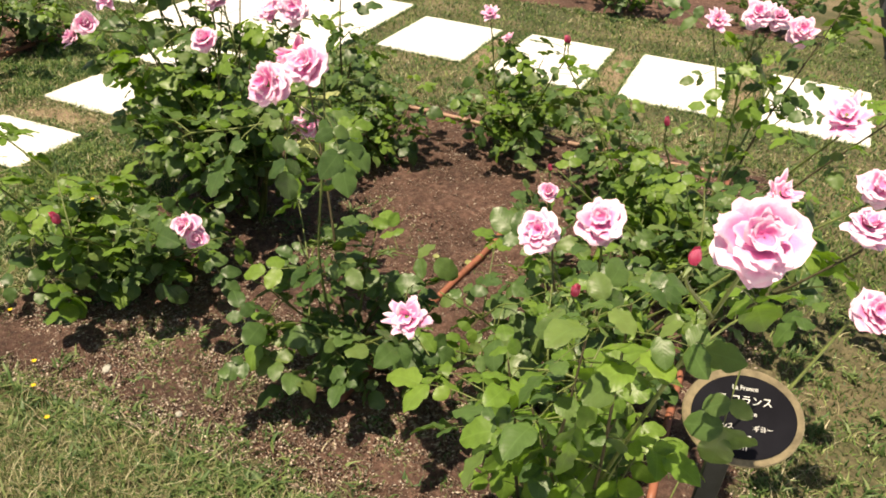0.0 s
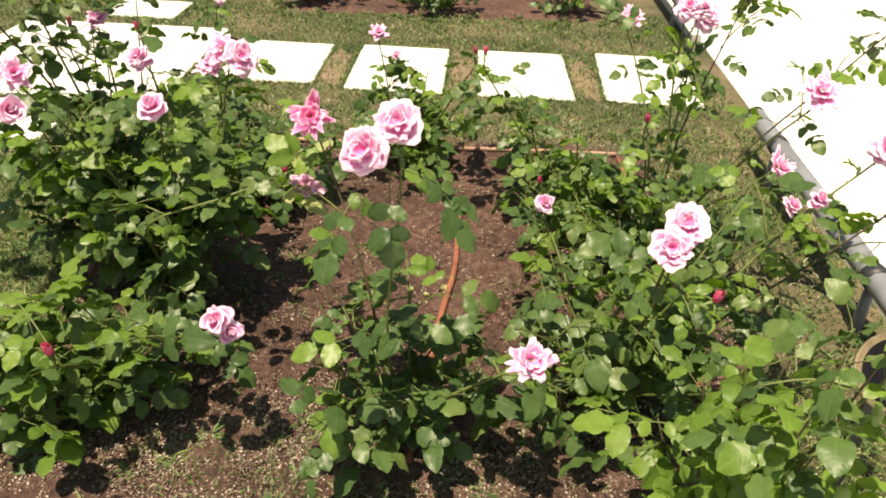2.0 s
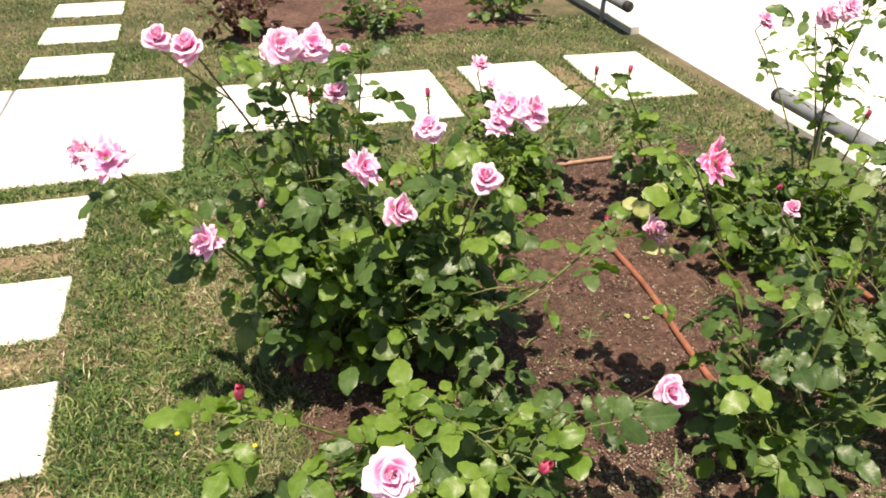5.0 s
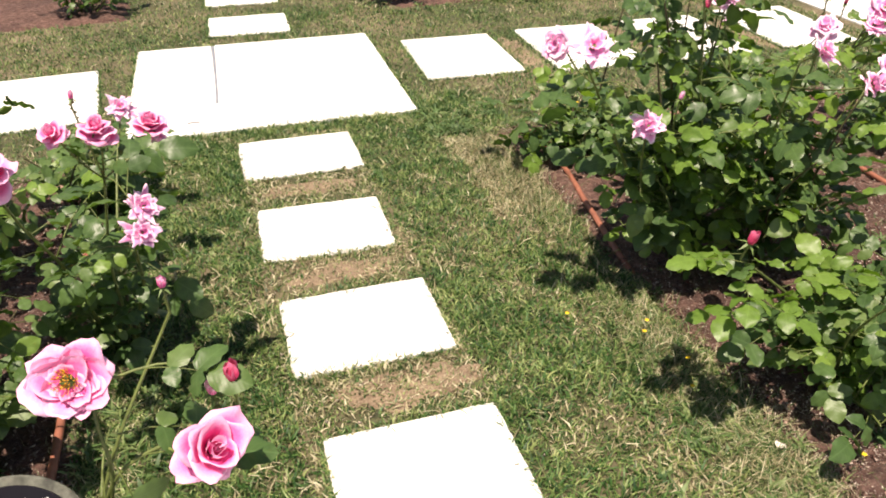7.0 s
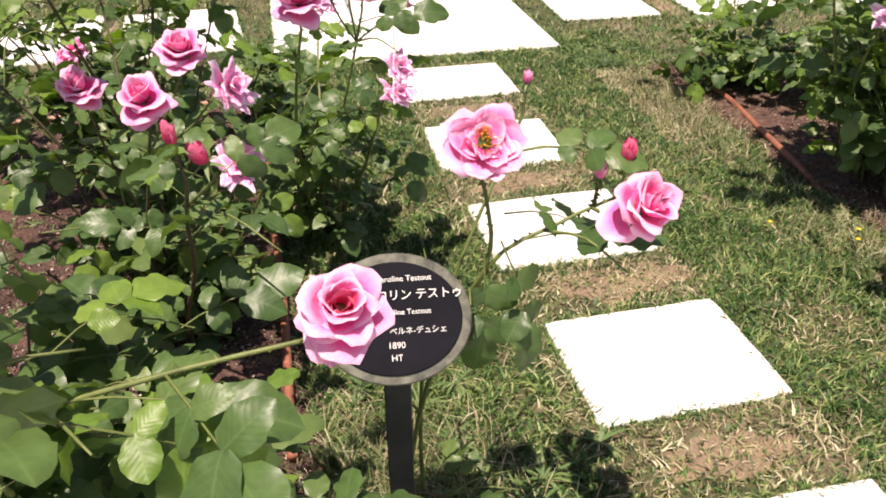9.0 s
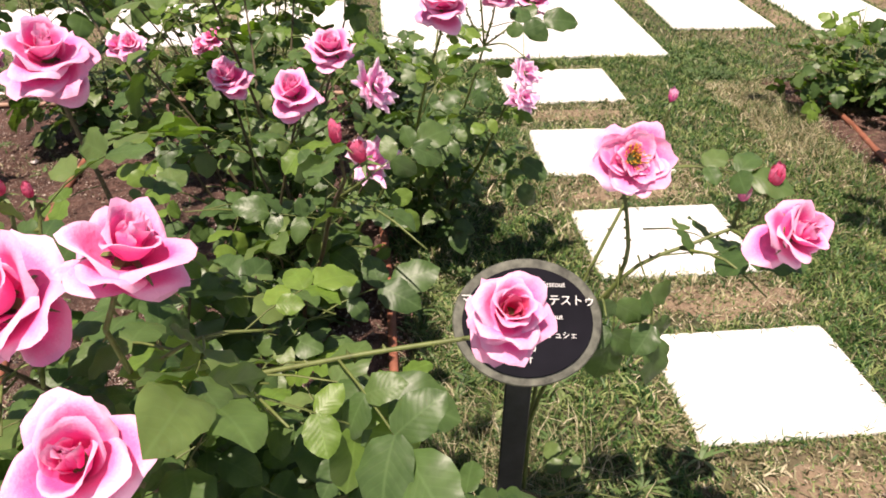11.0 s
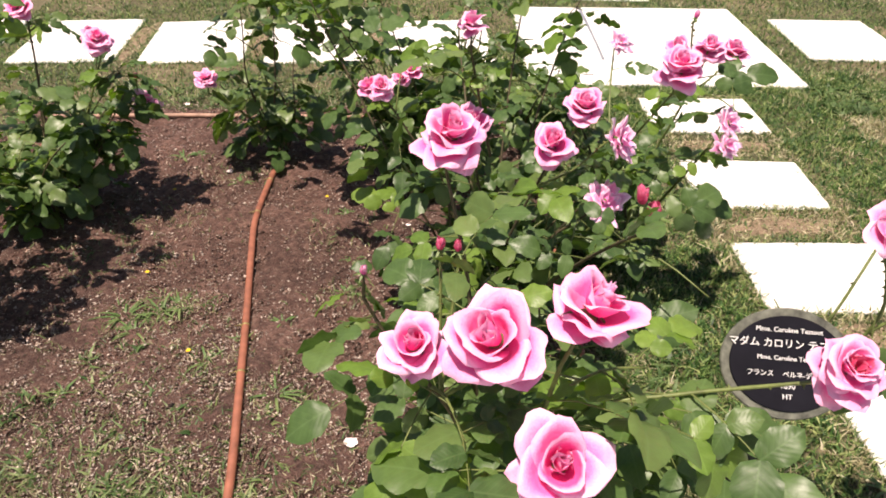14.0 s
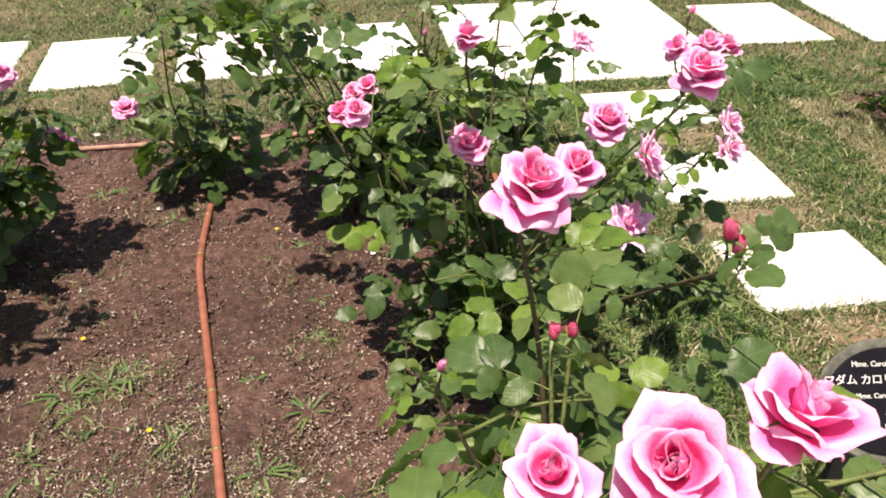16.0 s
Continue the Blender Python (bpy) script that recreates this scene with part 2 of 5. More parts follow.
def tube(path, radii, sides=6, verts=None, faces=None, cap=True):
    verts = [] if verts is None else verts
    faces = [] if faces is None else faces
    first = len(verts)
    n = len(path)
    side = None
    for i, p in enumerate(path):
        way = (path[min(i + 1, n - 1)] - path[max(i - 1, 0)]).normalized()
        if side is None:
            side = way.orthogonal().normalized()
        side = (side - way * side.dot(way)).normalized()
        up = way.cross(side)
        r = radii(i / (n - 1)) if callable(radii) else radii
        for k in range(sides):
            a = 2 * math.pi * k / sides
            verts.append(p + (side * math.cos(a) + up * math.sin(a)) * r)
    for i in range(n - 1):
        for k in range(sides):
            a, b = first + i * sides + k, first + i * sides + (k + 1) % sides
            faces.append((a, b, b + sides, a + sides))
    if cap:
        faces.append(tuple(first + k for k in reversed(range(sides))))
        faces.append(tuple(first + (n - 1) * sides + k for k in range(sides)))
    return verts, faces


def wobble(x, y, s=1.0, k=0.0):
    """A cheap smooth noise in -1..1 for numbers or arrays."""
    return (np.sin(x * 3.1 * s + 1.7 * y * s + k) + np.sin(y * 4.3 * s - 1.1 * x * s + 2.1 + k) + np.sin((x + y) * 7.7 * s + 0.6 * k)
            + 0.7 * np.sin((x - y) * 13.3 * s + k)) / 3.7


# ---- the ground ----
BED_R = (1.17, 3.52, -2.00, 0.46)
BED_L = (-2.95, -0.56, -1.78, 0.58)
BED_FAR_R = (1.3, 3.75, 2.75, 5.2)
BED_FAR_L = (-3.3, -0.55, 2.95, 5.4)
BEDS = (BED_R, BED_L, BED_FAR_R, BED_FAR_L)


def axis(lo, hi, step):
    mid = list(np.arange(lo, hi + step / 2, step))
    return [-260, -90, -35, -14] + mid + [14, 35, 90, 260]


def build_ground():
    xs, ys = axis(-7, 8, 0.25), axis(-6, 8, 0.25)
    verts, faces = [], []
    for y in ys:
        for x in xs:
            near = max(abs(x), abs(y)) < 9
            verts.append((x, y, -0.004 + (0.004 * float(wobble(x, y, 0.8)) if near else 0)))
    w = len(xs)
    for j in range(len(ys) - 1):
        for i in range(w - 1):
            a = j * w + i
            faces.append((a, a + 1, a + 1 + w, a + w))
    tagged(new("ground", mesh_of("ground", verts, faces, M_GROUND)), "patchy green and straw-dry mown lawn ground", "lawn", kind="structure")


def build_bed(name, rect, seed):
    x0, x1, y0, y1 = rect
    step = 0.02 if y1 < 1 else 0.08
    nx, ny = int((x1 - x0) / step), int((y1 - y0) / step)
    verts, faces = [], []
    for j in range(ny + 1):
        for i in range(nx + 1):
            u, v = i / nx, j / ny
            x, y = x0 + (x1 - x0) * u, y0 + (y1 - y0) * v
            x += 0.05 * (1 - u) * float(wobble(y, 0, 1.5, seed)) + 0.05 * u * float(wobble(y, 3, 1.5, seed))
            y += 0.05 * (1 - v) * float(wobble(x, 5, 1.5, seed)) + 0.05 * v * float(wobble(x, 9, 1.5, seed))
            rim = min(u * (x1 - x0), (1 - u) * (x1 - x0), v * (y1 - y0), (1 - v) * (y1 - y0))
            z = -0.015 + 0.03 * min(rim / 0.10, 1)
            z += 0.012 * noise.noise((x * 5, y * 5, seed)) + 0.013 * noise.noise((x * 17, y * 17, seed)) + 0.007 * noise.noise((x * 38, y * 38, seed))
            verts.append((x, y, z))
    for j in range(ny):
        for i in range(nx):
            a = j * (nx + 1) + i
            faces.append((a, a + 1, a + nx + 2, a + nx + 1))
    tagged(new(name, mesh_of(name, verts, faces, M_SOIL)), "bare dark brown garden soil of a rose bed", "soil", kind="structure")


M_WORN = mat_worn()


def worn_patch(name, cx, cy, rx, ry, seed):
    """Trodden bare earth, a thin uneven sheet."""
    verts, faces = [(cx, cy, 0.001)], []
    for ring in (0.45, 0.8, 1.0):
        for k in range(28):
            a = 2 * math.pi * k / 28
            q = ring * (1 + 0.5 * noise.noise((math.cos(a) * 2.4, math.sin(a) * 2.4, seed * 3.7)))
            verts.append((cx + rx * q * math.cos(a), cy + ry * q * math.sin(a), 0.001 if ring < 0.9 else -0.012))
    for k in range(28):
        faces.append((0, 1 + k, 1 + (k + 1) % 28))
        for r in range(2):
            a, b = 1 + r * 28 + k, 1 + r * 28 + (k + 1) % 28
            faces.append((a, a + 28, b + 28, b))
    tagged(new(name, mesh_of(name, verts, faces, M_WORN)), "worn bare tan earth between the stepping slabs", "soil", kind="structure")


build_ground()
for i, (x, y, rx, ry) in enumerate(((0.30, -1.155, 0.25, 0.085), (0.24, -0.525, 0.22, 0.07), (0.24, 0.13, 0.22, 0.07), (0.25, -1.79, 0.17, 0.06), (1.80, 1.5, 0.08, 0.38), (2.60, 1.5, 0.09, 0.40), (3.37, 1.5, 0.09, 0.42), (-1.33, 1.55, 0.08, 0.36), (-2.04, 1.55, 0.08, 0.36), (-2.74, 1.55, 0.08, 0.36))):
    worn_patch("ground_worn_%d" % (i + 1), x, y, rx, ry, i)
build_bed("ground_bed_1", BED_R, 1)
build_bed("ground_bed_2", BED_L, 2)
build_bed("ground_bed_3", BED_FAR_R, 3)
build_bed("ground_bed_4", BED_FAR_L, 4)

# ---- slabs and pavement ----
# centre x, y, width, depth, turn in degrees
SLABS = [
    (0.244, 0.460, 0.53, 0.40, -1.5), (0.232, -0.212, 0.49, 0.39, -3.0), (0.245, -0.842, 0.50, 0.39, -1.0),
    (0.265, -1.477, 0.485, 0.375, -1.0), (0.255, -2.11, 0.48, 0.40, -2.0),
    (0.234, 2.652, 0.54, 0.465, -2.5), (0.250, 3.425, 0.54, 0.45, -2.0), (0.26, 4.18, 0.54, 0.45, -1.0), (0.27, 4.95, 0.54, 0.45, -1.0),
    (1.415, 1.585, 0.60, 0.765, -3.0), (2.200, 1.535, 0.59, 0.85, -3.0), (2.980, 1.508, 0.58, 0.86, -2.0), (3.762, 1.512, 0.58, 0.90, -5.0),
    (-0.985, 1.545, 0.62, 0.80, 3.0), (-1.690, 1.560, 0.58, 0.77, 4.0), (-2.385, 1.553, 0.58, 0.755, 5.0), (-3.09, 1.56, 0.58, 0.77, 4.0), (-3.81, 1.57, 0.58, 0.77, 4.0),
]


def slab_mesh(w, d, seed, thick=0.05, bevel=0.007):
    """A worn concrete slab with slightly uneven sides and soft edges; its top lies at zero."""
    rng = random.Random(seed)
    loops = []
    for inset, z in ((0, -thick), (0, -bevel), (bevel * 0.35, -bevel * 0.3), (bevel, 0)):
        loops.append((inset, z))
    ring = []
    steps = 8
    corners = [(-w / 2, -d / 2), (w / 2, -d / 2), (w / 2, d / 2), (-w / 2, d / 2)]
    for k in range(4):
        a, b = corners[k], corners[(k + 1) % 4]
        for i in range(steps):
            t = i / steps
            soft = 0.003 if i == 0 else 0.0
            x, y = a[0] + (b[0] - a[0]) * t, a[1] + (b[1] - a[1]) * t
            ring.append((x * (1 - soft / w * 2) + rng.uniform(-1, 1) * 0.0025, y * (1 - soft / d * 2) + rng.uniform(-1, 1) * 0.0025))
    verts, faces = [], []
    n = len(ring)
    for inset, z in loops:
        for x, y in ring:
            verts.append((x * (1 - 2 * inset / w), y * (1 - 2 * inset / d), z))
    for l in range(len(loops) - 1):
        for k in range(n):
            faces.append((l * n + k, l * n + (k + 1) % n, (l + 1) * n + (k + 1) % n, (l + 1) * n + k))
    faces.append(tuple((len(loops) - 1) * n + k for k in range(n)))
    return mesh_of("paving_slab", verts, faces, M_SLAB, smooth=False)


path_root = thing("pavement_path", (0.24, 1.5, 0), "pale concrete stepping slabs set in the lawn", "path", kind="structure")
for i, (x, y, w, d, turn) in enumerate(SLABS):
    hang("paving_slab", slab_mesh(w, d, i), path_root, pose(x - 0.24, y - 1.5, 0.006, 0, 0, turn))
# the square at the crossing: one large slab with a cover let into its far corner
J_TURN = -1.8
bm = bmesh.new()
outline = ((-0.722, -0.71), (0.722, -0.71), (0.722, 0.71), (-0.262, 0.71), (-0.262, -0.33), (-0.722, -0.33))
low_ring = [bm.verts.new((x, y, -0.05)) for x, y in outline]
top_ring = [bm.verts.new((x, y, 0)) for x, y in outline]
bm.faces.new(top_ring)
for k in range(6):
    bm.faces.new((low_ring[k], low_ring[(k + 1) % 6], top_ring[(k + 1) % 6], top_ring[k]))
bmesh.ops.bevel(bm, geom=[e for e in bm.edges if e.verts[0].co.z > -0.01 and e.verts[1].co.z > -0.01], offset=0.006, segments=2, affect='EDGES')
J_AT = Matrix.Translation((-0.026, 0.022, 0.007)) @ pose(0, 0, 0, 0, 0, J_TURN)
part("paving_slab", bm, M_SLAB, path_root, "large square slab at the crossing", J_AT)
hang("cover_slab", slab_mesh(0.446, 1.028, 52), path_root, J_AT @ pose(-0.499, 0.196, -0.0005))
# grey strips that paint the shadow line into the gap round the cover
for cx, cy, w, d in ((-0.270, 0.19, 0.020, 1.03), (-0.50, -0.322, 0.44, 0.014)):
    bm = bmesh.new()
    bmesh.ops.create_cube(bm, size=1)
    bmesh.ops.transform(bm, matrix=Matrix.Diagonal((w, d, 0.03, 1)), verts=bm.verts)
    part("joint", bm, M_RAIL, path_root, "grey strip standing in for the shadow line round the cover", J_AT @ pose(cx, cy, -0.0185))
verts, faces = tube([Vector((-0.03, 0, 0)), Vector((0.03, 0, 0))], 0.006, 6)
hang("lifting_slot", mesh_of("lifting_slot", verts, faces, M_RAIL_END), path_root, Matrix.Translation((-0.44, -0.52, 0.0045)), "dark lifting slot")


def edge_x(y):
    """Where the pavement's edge runs."""
    return 4.205 + 0.065 * y


def build_pavement():
    verts, faces = [], []
    ys = np.arange(-7, 9.01, 1.0)
    for y in ys:
        e = edge_x(y)
        for x, z in ((e + 0.0, -0.03), (e + 0.0, 0.004), (e + 0.010, 0.010), (e + 5.0, 0.010), (e + 5.0, -0.03)):
            verts.append((x, y, z))
    for j in range(len(ys) - 1):
        for k in range(4):
            a = j * 5 + k
            faces.append((a, a + 5, a + 6, a + 1))
    tagged(new("pavement_east", mesh_of("pavement_east", verts, faces, M_PAVE, smooth=False)), "broad sunlit pale concrete walk beside the lawn", "pavement", kind="structure")
    verts, faces = [], []
    for x, z in ((-9, -0.03), (edge_x(-2.62) + 0.0, -0.03)):
        for y, zz in ((-2.62, -0.03), (-2.62, 0.016), (-2.635, 0.024), (-6.0, 0.024), (-6.0, -0.03)):
            verts.append((x, y, zz))
    for k in range(4):
        faces.append((k, k + 1, k + 6, k + 5))
    tagged(new("pavement_south", mesh_of("pavement_south", verts, faces, M_PAVE, smooth=False)), "pale concrete walk along the front of the rose beds", "pavement", kind="structure")


build_pavement()


def kerb_line(name, y0, y1):
    verts, faces = [], []
    ys = np.linspace(y0, y1, 9)
    prof = ((-0.075, -0.03), (-0.075, 0.045), (-0.065, 0.055), (-0.012, 0.055), (-0.002, 0.045), (-0.002, -0.03))
    for y in ys:
        for dx, z in prof:
            verts.append((edge_x(y) + dx, y, z))
    n = len(prof)
    for j in range(len(ys) - 1):
        for k in range(n - 1):
            a = j * n + k
            faces.append((a, a + n, a + n + 1, a + 1))
    faces += [tuple(range(n)), tuple((len(ys) - 1) * n + k for k in reversed(range(n)))]
    tagged(new(name, mesh_of(name, verts, faces, M_KERB, smooth=False)), "low pale concrete kerb at the walk", "kerb", kind="structure")


kerb_line("trim_kerb_1", -2.6, 0.55)
kerb_line("trim_kerb_2", 2.35, 8.0)


def rail(a, b, label):
    """A low thick pipe on short feet with dark end caps."""
    a, b = Vector(a), Vector(b)
    root = thing("pipe_rail", ((a.x + b.x) / 2, (a.y + b.y) / 2, 0), label, "rail", "low pipe rails")
    o = root.location
    way = (b - a).normalized()
    verts, faces = tube([a - o, a - o + way * 0.012, b - o - way * 0.012, b - o], lambda f: 0.041 if 0.01 < f < 0.99 else 0.037, 20)
    hang("pipe", mesh_of("pipe", verts, faces, M_RAIL), root)
    for p, s in ((a, -1), (b, 1)):
        verts, faces = tube([p - o - way * 0.02 * s, p - o + way * 0.008 * s, p - o + way * 0.02 * s], lambda f: 0.0425 if f < 0.9 else 0.035, 20)
        hang("end_cap", mesh_of("end_cap", verts, faces, M_RAIL_END), root, None, "black end cap")
    n = max(2, int((b - a).length / 1.4) + 1)
    for i in range(n):
        p = a.lerp(b, (i + 0.35) / (n - 0.3))
        verts, faces = tube([Vector((p.x, p.y, -0.05)) - o, Vector((p.x, p.y, a.z)) - o], 0.02, 8)
        hang("foot", mesh_of("foot", verts, faces, M_RAIL), root)
        verts, faces = tube([p - o - way * 0.025, p - o + way * 0.025], 0.045, 16)
        hang("bracket", mesh_of("bracket", verts, faces, M_POST), root)
    return root


RAIL_Z = 0.22
rail((3.824, -2.45, RAIL_Z), (4.02, 0.40, RAIL_Z), "thick grey pipe rail low beside the pale walk")
rail((4.215, 2.33, RAIL_Z), (4.60, 8.0, RAIL_Z), "thick grey pipe rail low beside the pale walk")
rail((-4.0, -2.49, RAIL_Z), (3.1, -2.47, RAIL_Z), "thick grey pipe rail low before the rose beds")

# ---- hoses ----


def hose(points, radius, material, label, clips=()):
    path = smooth_path(points, 10)
    o = Vector((path[0].x, path[0].y, 0))
    root = thing("drip_hose", o, label, "hose", "drip hoses")
    verts, faces = tube([p - o for p in path], radius, 10)
    hang("hose", mesh_of("hose", verts, faces, material), root)
    for f in clips:
        i = int(f * (len(path) - 2))
        p, q = path[i], path[i + 1]
        verts, faces = tube([p - o, p - o + (q - p).normalized() * 0.006], radius + 0.0022, 12)
        hang("clip", mesh_of("clip", verts, faces, M_CLIP), root, None, "thin brass tie")
        way = (q - p).normalized().cross(Vector((0, 0, 1)))
        verts, faces = tube([p - o + Vector((0, 0, 0.008)), p - o + way * 0.03 + Vector((0, 0, 0.002))], 0.0016, 5)
        hang("clip_tail", mesh_of("clip_tail", verts, faces, M_CLIP), root)


H = 0.026
hose([(-1.65, 0.02, H), (-1.665, -0.25, H), (-1.665, -0.52, H), (-1.635, -0.75, H), (-1.585, -1.08, H), (-1.55, -1.33, H), (-1.512, -1.60, H), (-1.49, -1.80, H)], 0.0115, M_HOSE,
     "terracotta rubber drip hose lying on the soil", (0.14, 0.27, 0.60, 0.72))
hose([(-0.62, 0.45, H), (-0.61, 0.0, H), (-0.625, -0.5, H), (-0.62, -1.0, H), (-0.64, -1.6, H)], 0.0115, M_HOSE, "terracotta rubber drip hose along the bed edge", (0.4, 0.7))
hose([(-2.66, 0.42, H), (-2.68, -0.5, H), (-2.62, -1.6, H)], 0.0115, M_HOSE, "terracotta rubber drip hose under the bushes")
hose([(-2.8, 0.385, 0.03), (-2.2, 0.395, 0.03), (-1.6, 0.385, 0.028), (-1.1, 0.395, 0.03), (-0.60, 0.395, 0.028)], 0.010, M_HOSE_PALE, "dusty faded drip hose along the back of the bed")
hose([(1.33, 0.30, H), (1.315, -0.08, H), (1.265, -0.36, H), (1.21, -0.68, H), (1.205, -0.80, 0.006), (1.22, -0.95, -0.03), (1.26, -1.38, -0.02), (1.26, -1.7, -0.04)], 0.0115, M_HOSE, "terracotta rubber drip hose along the bed edge", (0.5,))
hose([(2.555, -0.30, H), (2.545, -0.55, H), (2.53, -0.78, H), (2.48, -1.08, H), (2.435, -1.43, H), (2.40, -1.70, H)], 0.0115, M_HOSE, "terracotta rubber drip hose lying on the soil", (0.45,))
hose([(3.34, 0.25, H), (3.32, -0.6, H), (3.28, -1.31, H), (3.27, -1.7, H)], 0.0115, M_HOSE, "terracotta rubber drip hose under the bushes")
hose([(1.32, 0.34, 0.03), (1.9, 0.325, 0.028), (2.35, 0.285, 0.03), (2.8, 0.30, 0.028), (3.34, 0.29, 0.03)], 0.011, M_HOSE_PALE, "dusty faded drip hose along the back of the bed")

# ---- name signs ----


def letters(text, size, parent, m):
    cu = bpy.data.curves.new("lettering", 'FONT')
    cu.body = text
    cu.size = size
    cu.align_x = 'CENTER'
    cu.align_y = 'CENTER'
    cu.resolution_u = 3
    cu.extrude = 0.0004
    tmp = bpy.data.objects.new("lettering", cu)
    scene.collection.objects.link(tmp)
    dg = bpy.context.evaluated_depsgraph_get()
    me = bpy.data.meshes.new_from_object(tmp.evaluated_get(dg))
    bpy.data.objects.remove(tmp)
    me.materials.clear()
    me.materials.append(M_LETTER)
    return hang("lettering", me, parent, m)


def oval(a, b, z0, z1, bevel, material, name, parent, m):
    bm = bmesh.new()
    rings = []
    for inset, z in ((0, z0), (0, z1 - bevel), (bevel, z1)):
        rings.append([bm.verts.new(((a - inset) * math.cos(t), (b - inset) * math.sin(t), z)) for t in np.linspace(0, 2 * math.pi, 49)[:-1]])
    for r in range(2):
        for k in range(48):
            bm.faces.new((rings[r][k], rings[r][(k + 1) % 48], rings[r + 1][(k + 1) % 48], rings[r + 1][k]))
    bm.faces.new(rings[2])
    bm.faces.new(list(reversed(rings[0])))
    return part(name, bm, material, parent, "", m)


def name_sign(at, turn, tilt, lines, rim, label, half=(0.100, 0.080)):
    """An oval plate on a flat bar; lines: text, size, x, y."""
    root = thing("plant_sign", (at[0], at[1], 0), label, "sign", "oval plant signs")
    top = at[2]
    face = Matrix.Translation((0, 0, top)) @ pose(0, 0, 0, tilt, 0, turn)
    oval(half[0] + 0.014, half[1] + 0.013, -0.006, 0.0, 0.002, rim, "rim", root, face)
    oval(half[0], half[1], -0.003, 0.0035, 0.0012, M_PLATE, "face", root, face)
    bm = bmesh.new()
    bmesh.ops.create_cube(bm, size=1)
    low = -0.06
    hi = top - 0.055
    bmesh.ops.transform(bm, matrix=Matrix.Translation((0, 0, (hi + low) / 2)) @ Matrix.Diagonal((0.042, 0.012, hi - low, 1)), verts=bm.verts)
    bmesh.ops.bevel(bm, geom=bm.edges, offset=0.002, segments=1, affect='EDGES')
    part("post", bm, M_POST, root, "", Matrix.Rotation(radians(turn), 4, 'Z') @ Matrix.Translation((0, 0.035, 0)))
    bm = bmesh.new()
    bmesh.ops.create_cube(bm, size=1)
    bmesh.ops.transform(bm, matrix=Matrix.Diagonal((0.034, 0.075, 0.006, 1)), verts=bm.verts)
    bmesh.ops.bevel(bm, geom=bm.edges, offset=0.0015, segments=1, affect='EDGES')
    part("bracket", bm, M_POST, root, "", face @ Matrix.Translation((0, -0.04, -0.010)))
    for text, size, x, y in lines:
        letters(text, size, root, face @ Matrix.Translation((x, y, 0.0041)))
    return root


name_sign((-0.463, -1.895, 0.586), -8, 50, [
    ("Mme. Caroline Testout", 0.0112, 0, 0.054), ("マダム カロリン テストゥ", 0.0165, 0, 0.031), ("Mme. Caroline Testout", 0.0105, 0, 0.008),
    ("フランス", 0.0108, -0.044, -0.018), ("ベルネ-デュシェ", 0.0108, 0.031, -0.018), ("1890", 0.0122, 0, -0.037), ("HT", 0.0122, 0, -0.054)],
    M_RIM, "black oval rose label with white lettering on a grey post", (0.093, 0.078))
name_sign((3.345, -2.0, 0.65), 14, 42, [
    ("La France", 0.0112, 0, 0.048), ("ラ フランス", 0.0175, 0, 0.027), ("La France", 0.0105, 0, 0.006),
    ("フランス", 0.011, -0.039, -0.018), ("ギヨー", 0.011, 0.031, -0.018), ("1867", 0.012, 0, -0.035), ("HT", 0.012, 0, -0.051)],
    M_RIM_TAN, "black oval rose label with a tarnished rim on a post", (0.088, 0.070))

# ---- roses ----


def leaflet(verts, faces, uvs, origin, way, normal, length, width, fold, droop):
    """One broad ovate leaflet with a folded midrib, a wavy rim and a drooping tip."""
    side = way.cross(normal).normalized()
    rows = [k / 9 for k in range(10)]
    first = len(verts)
    for k, f in enumerate(rows):
        w = math.sin(math.pi * min(1.0, 0.05 + 0.95 * f ** 0.92)) ** 0.62 if f < 1 else 0
        mid = origin + way * length * f - normal * droop * length * f * f
        h = width / 2 * w
        verts.append(mid)
        uvs.append((0.5, f))
        if f < 1:
            uvs += [(0.5 + 0.275 * w, f), (0.5 + 0.5 * w, f), (0.5 - 0.275 * w, f), (0.5 - 0.5 * w, f)]
            wave = 0.07 * width * math.sin(k * 1.7 + first)
            for sgn in (1, -1):
                verts.append(mid + side * h * 0.55 * sgn + normal * (fold * h * 0.62))
                verts.append(mid + side * h * (1.0 + (0.03 if k % 2 else -0.02)) * sgn + normal * (fold * h * 0.85 - h * 0.16 + wave * sgn))
    for r in range(8):
        a = first + r * 5
        b = a + 5
        faces.extend(((a, a + 1, b + 1, b), (a + 1, a + 2, b + 2, b + 1), (a, b, b + 3, a + 3), (a + 3, b + 3, b + 4, a + 4)))
    a = first + 40
    tip = first + 45
    faces.extend(((a, a + 1, tip), (a + 1, a + 2, tip), (a, tip, a + 3), (a + 3, tip, a + 4)))


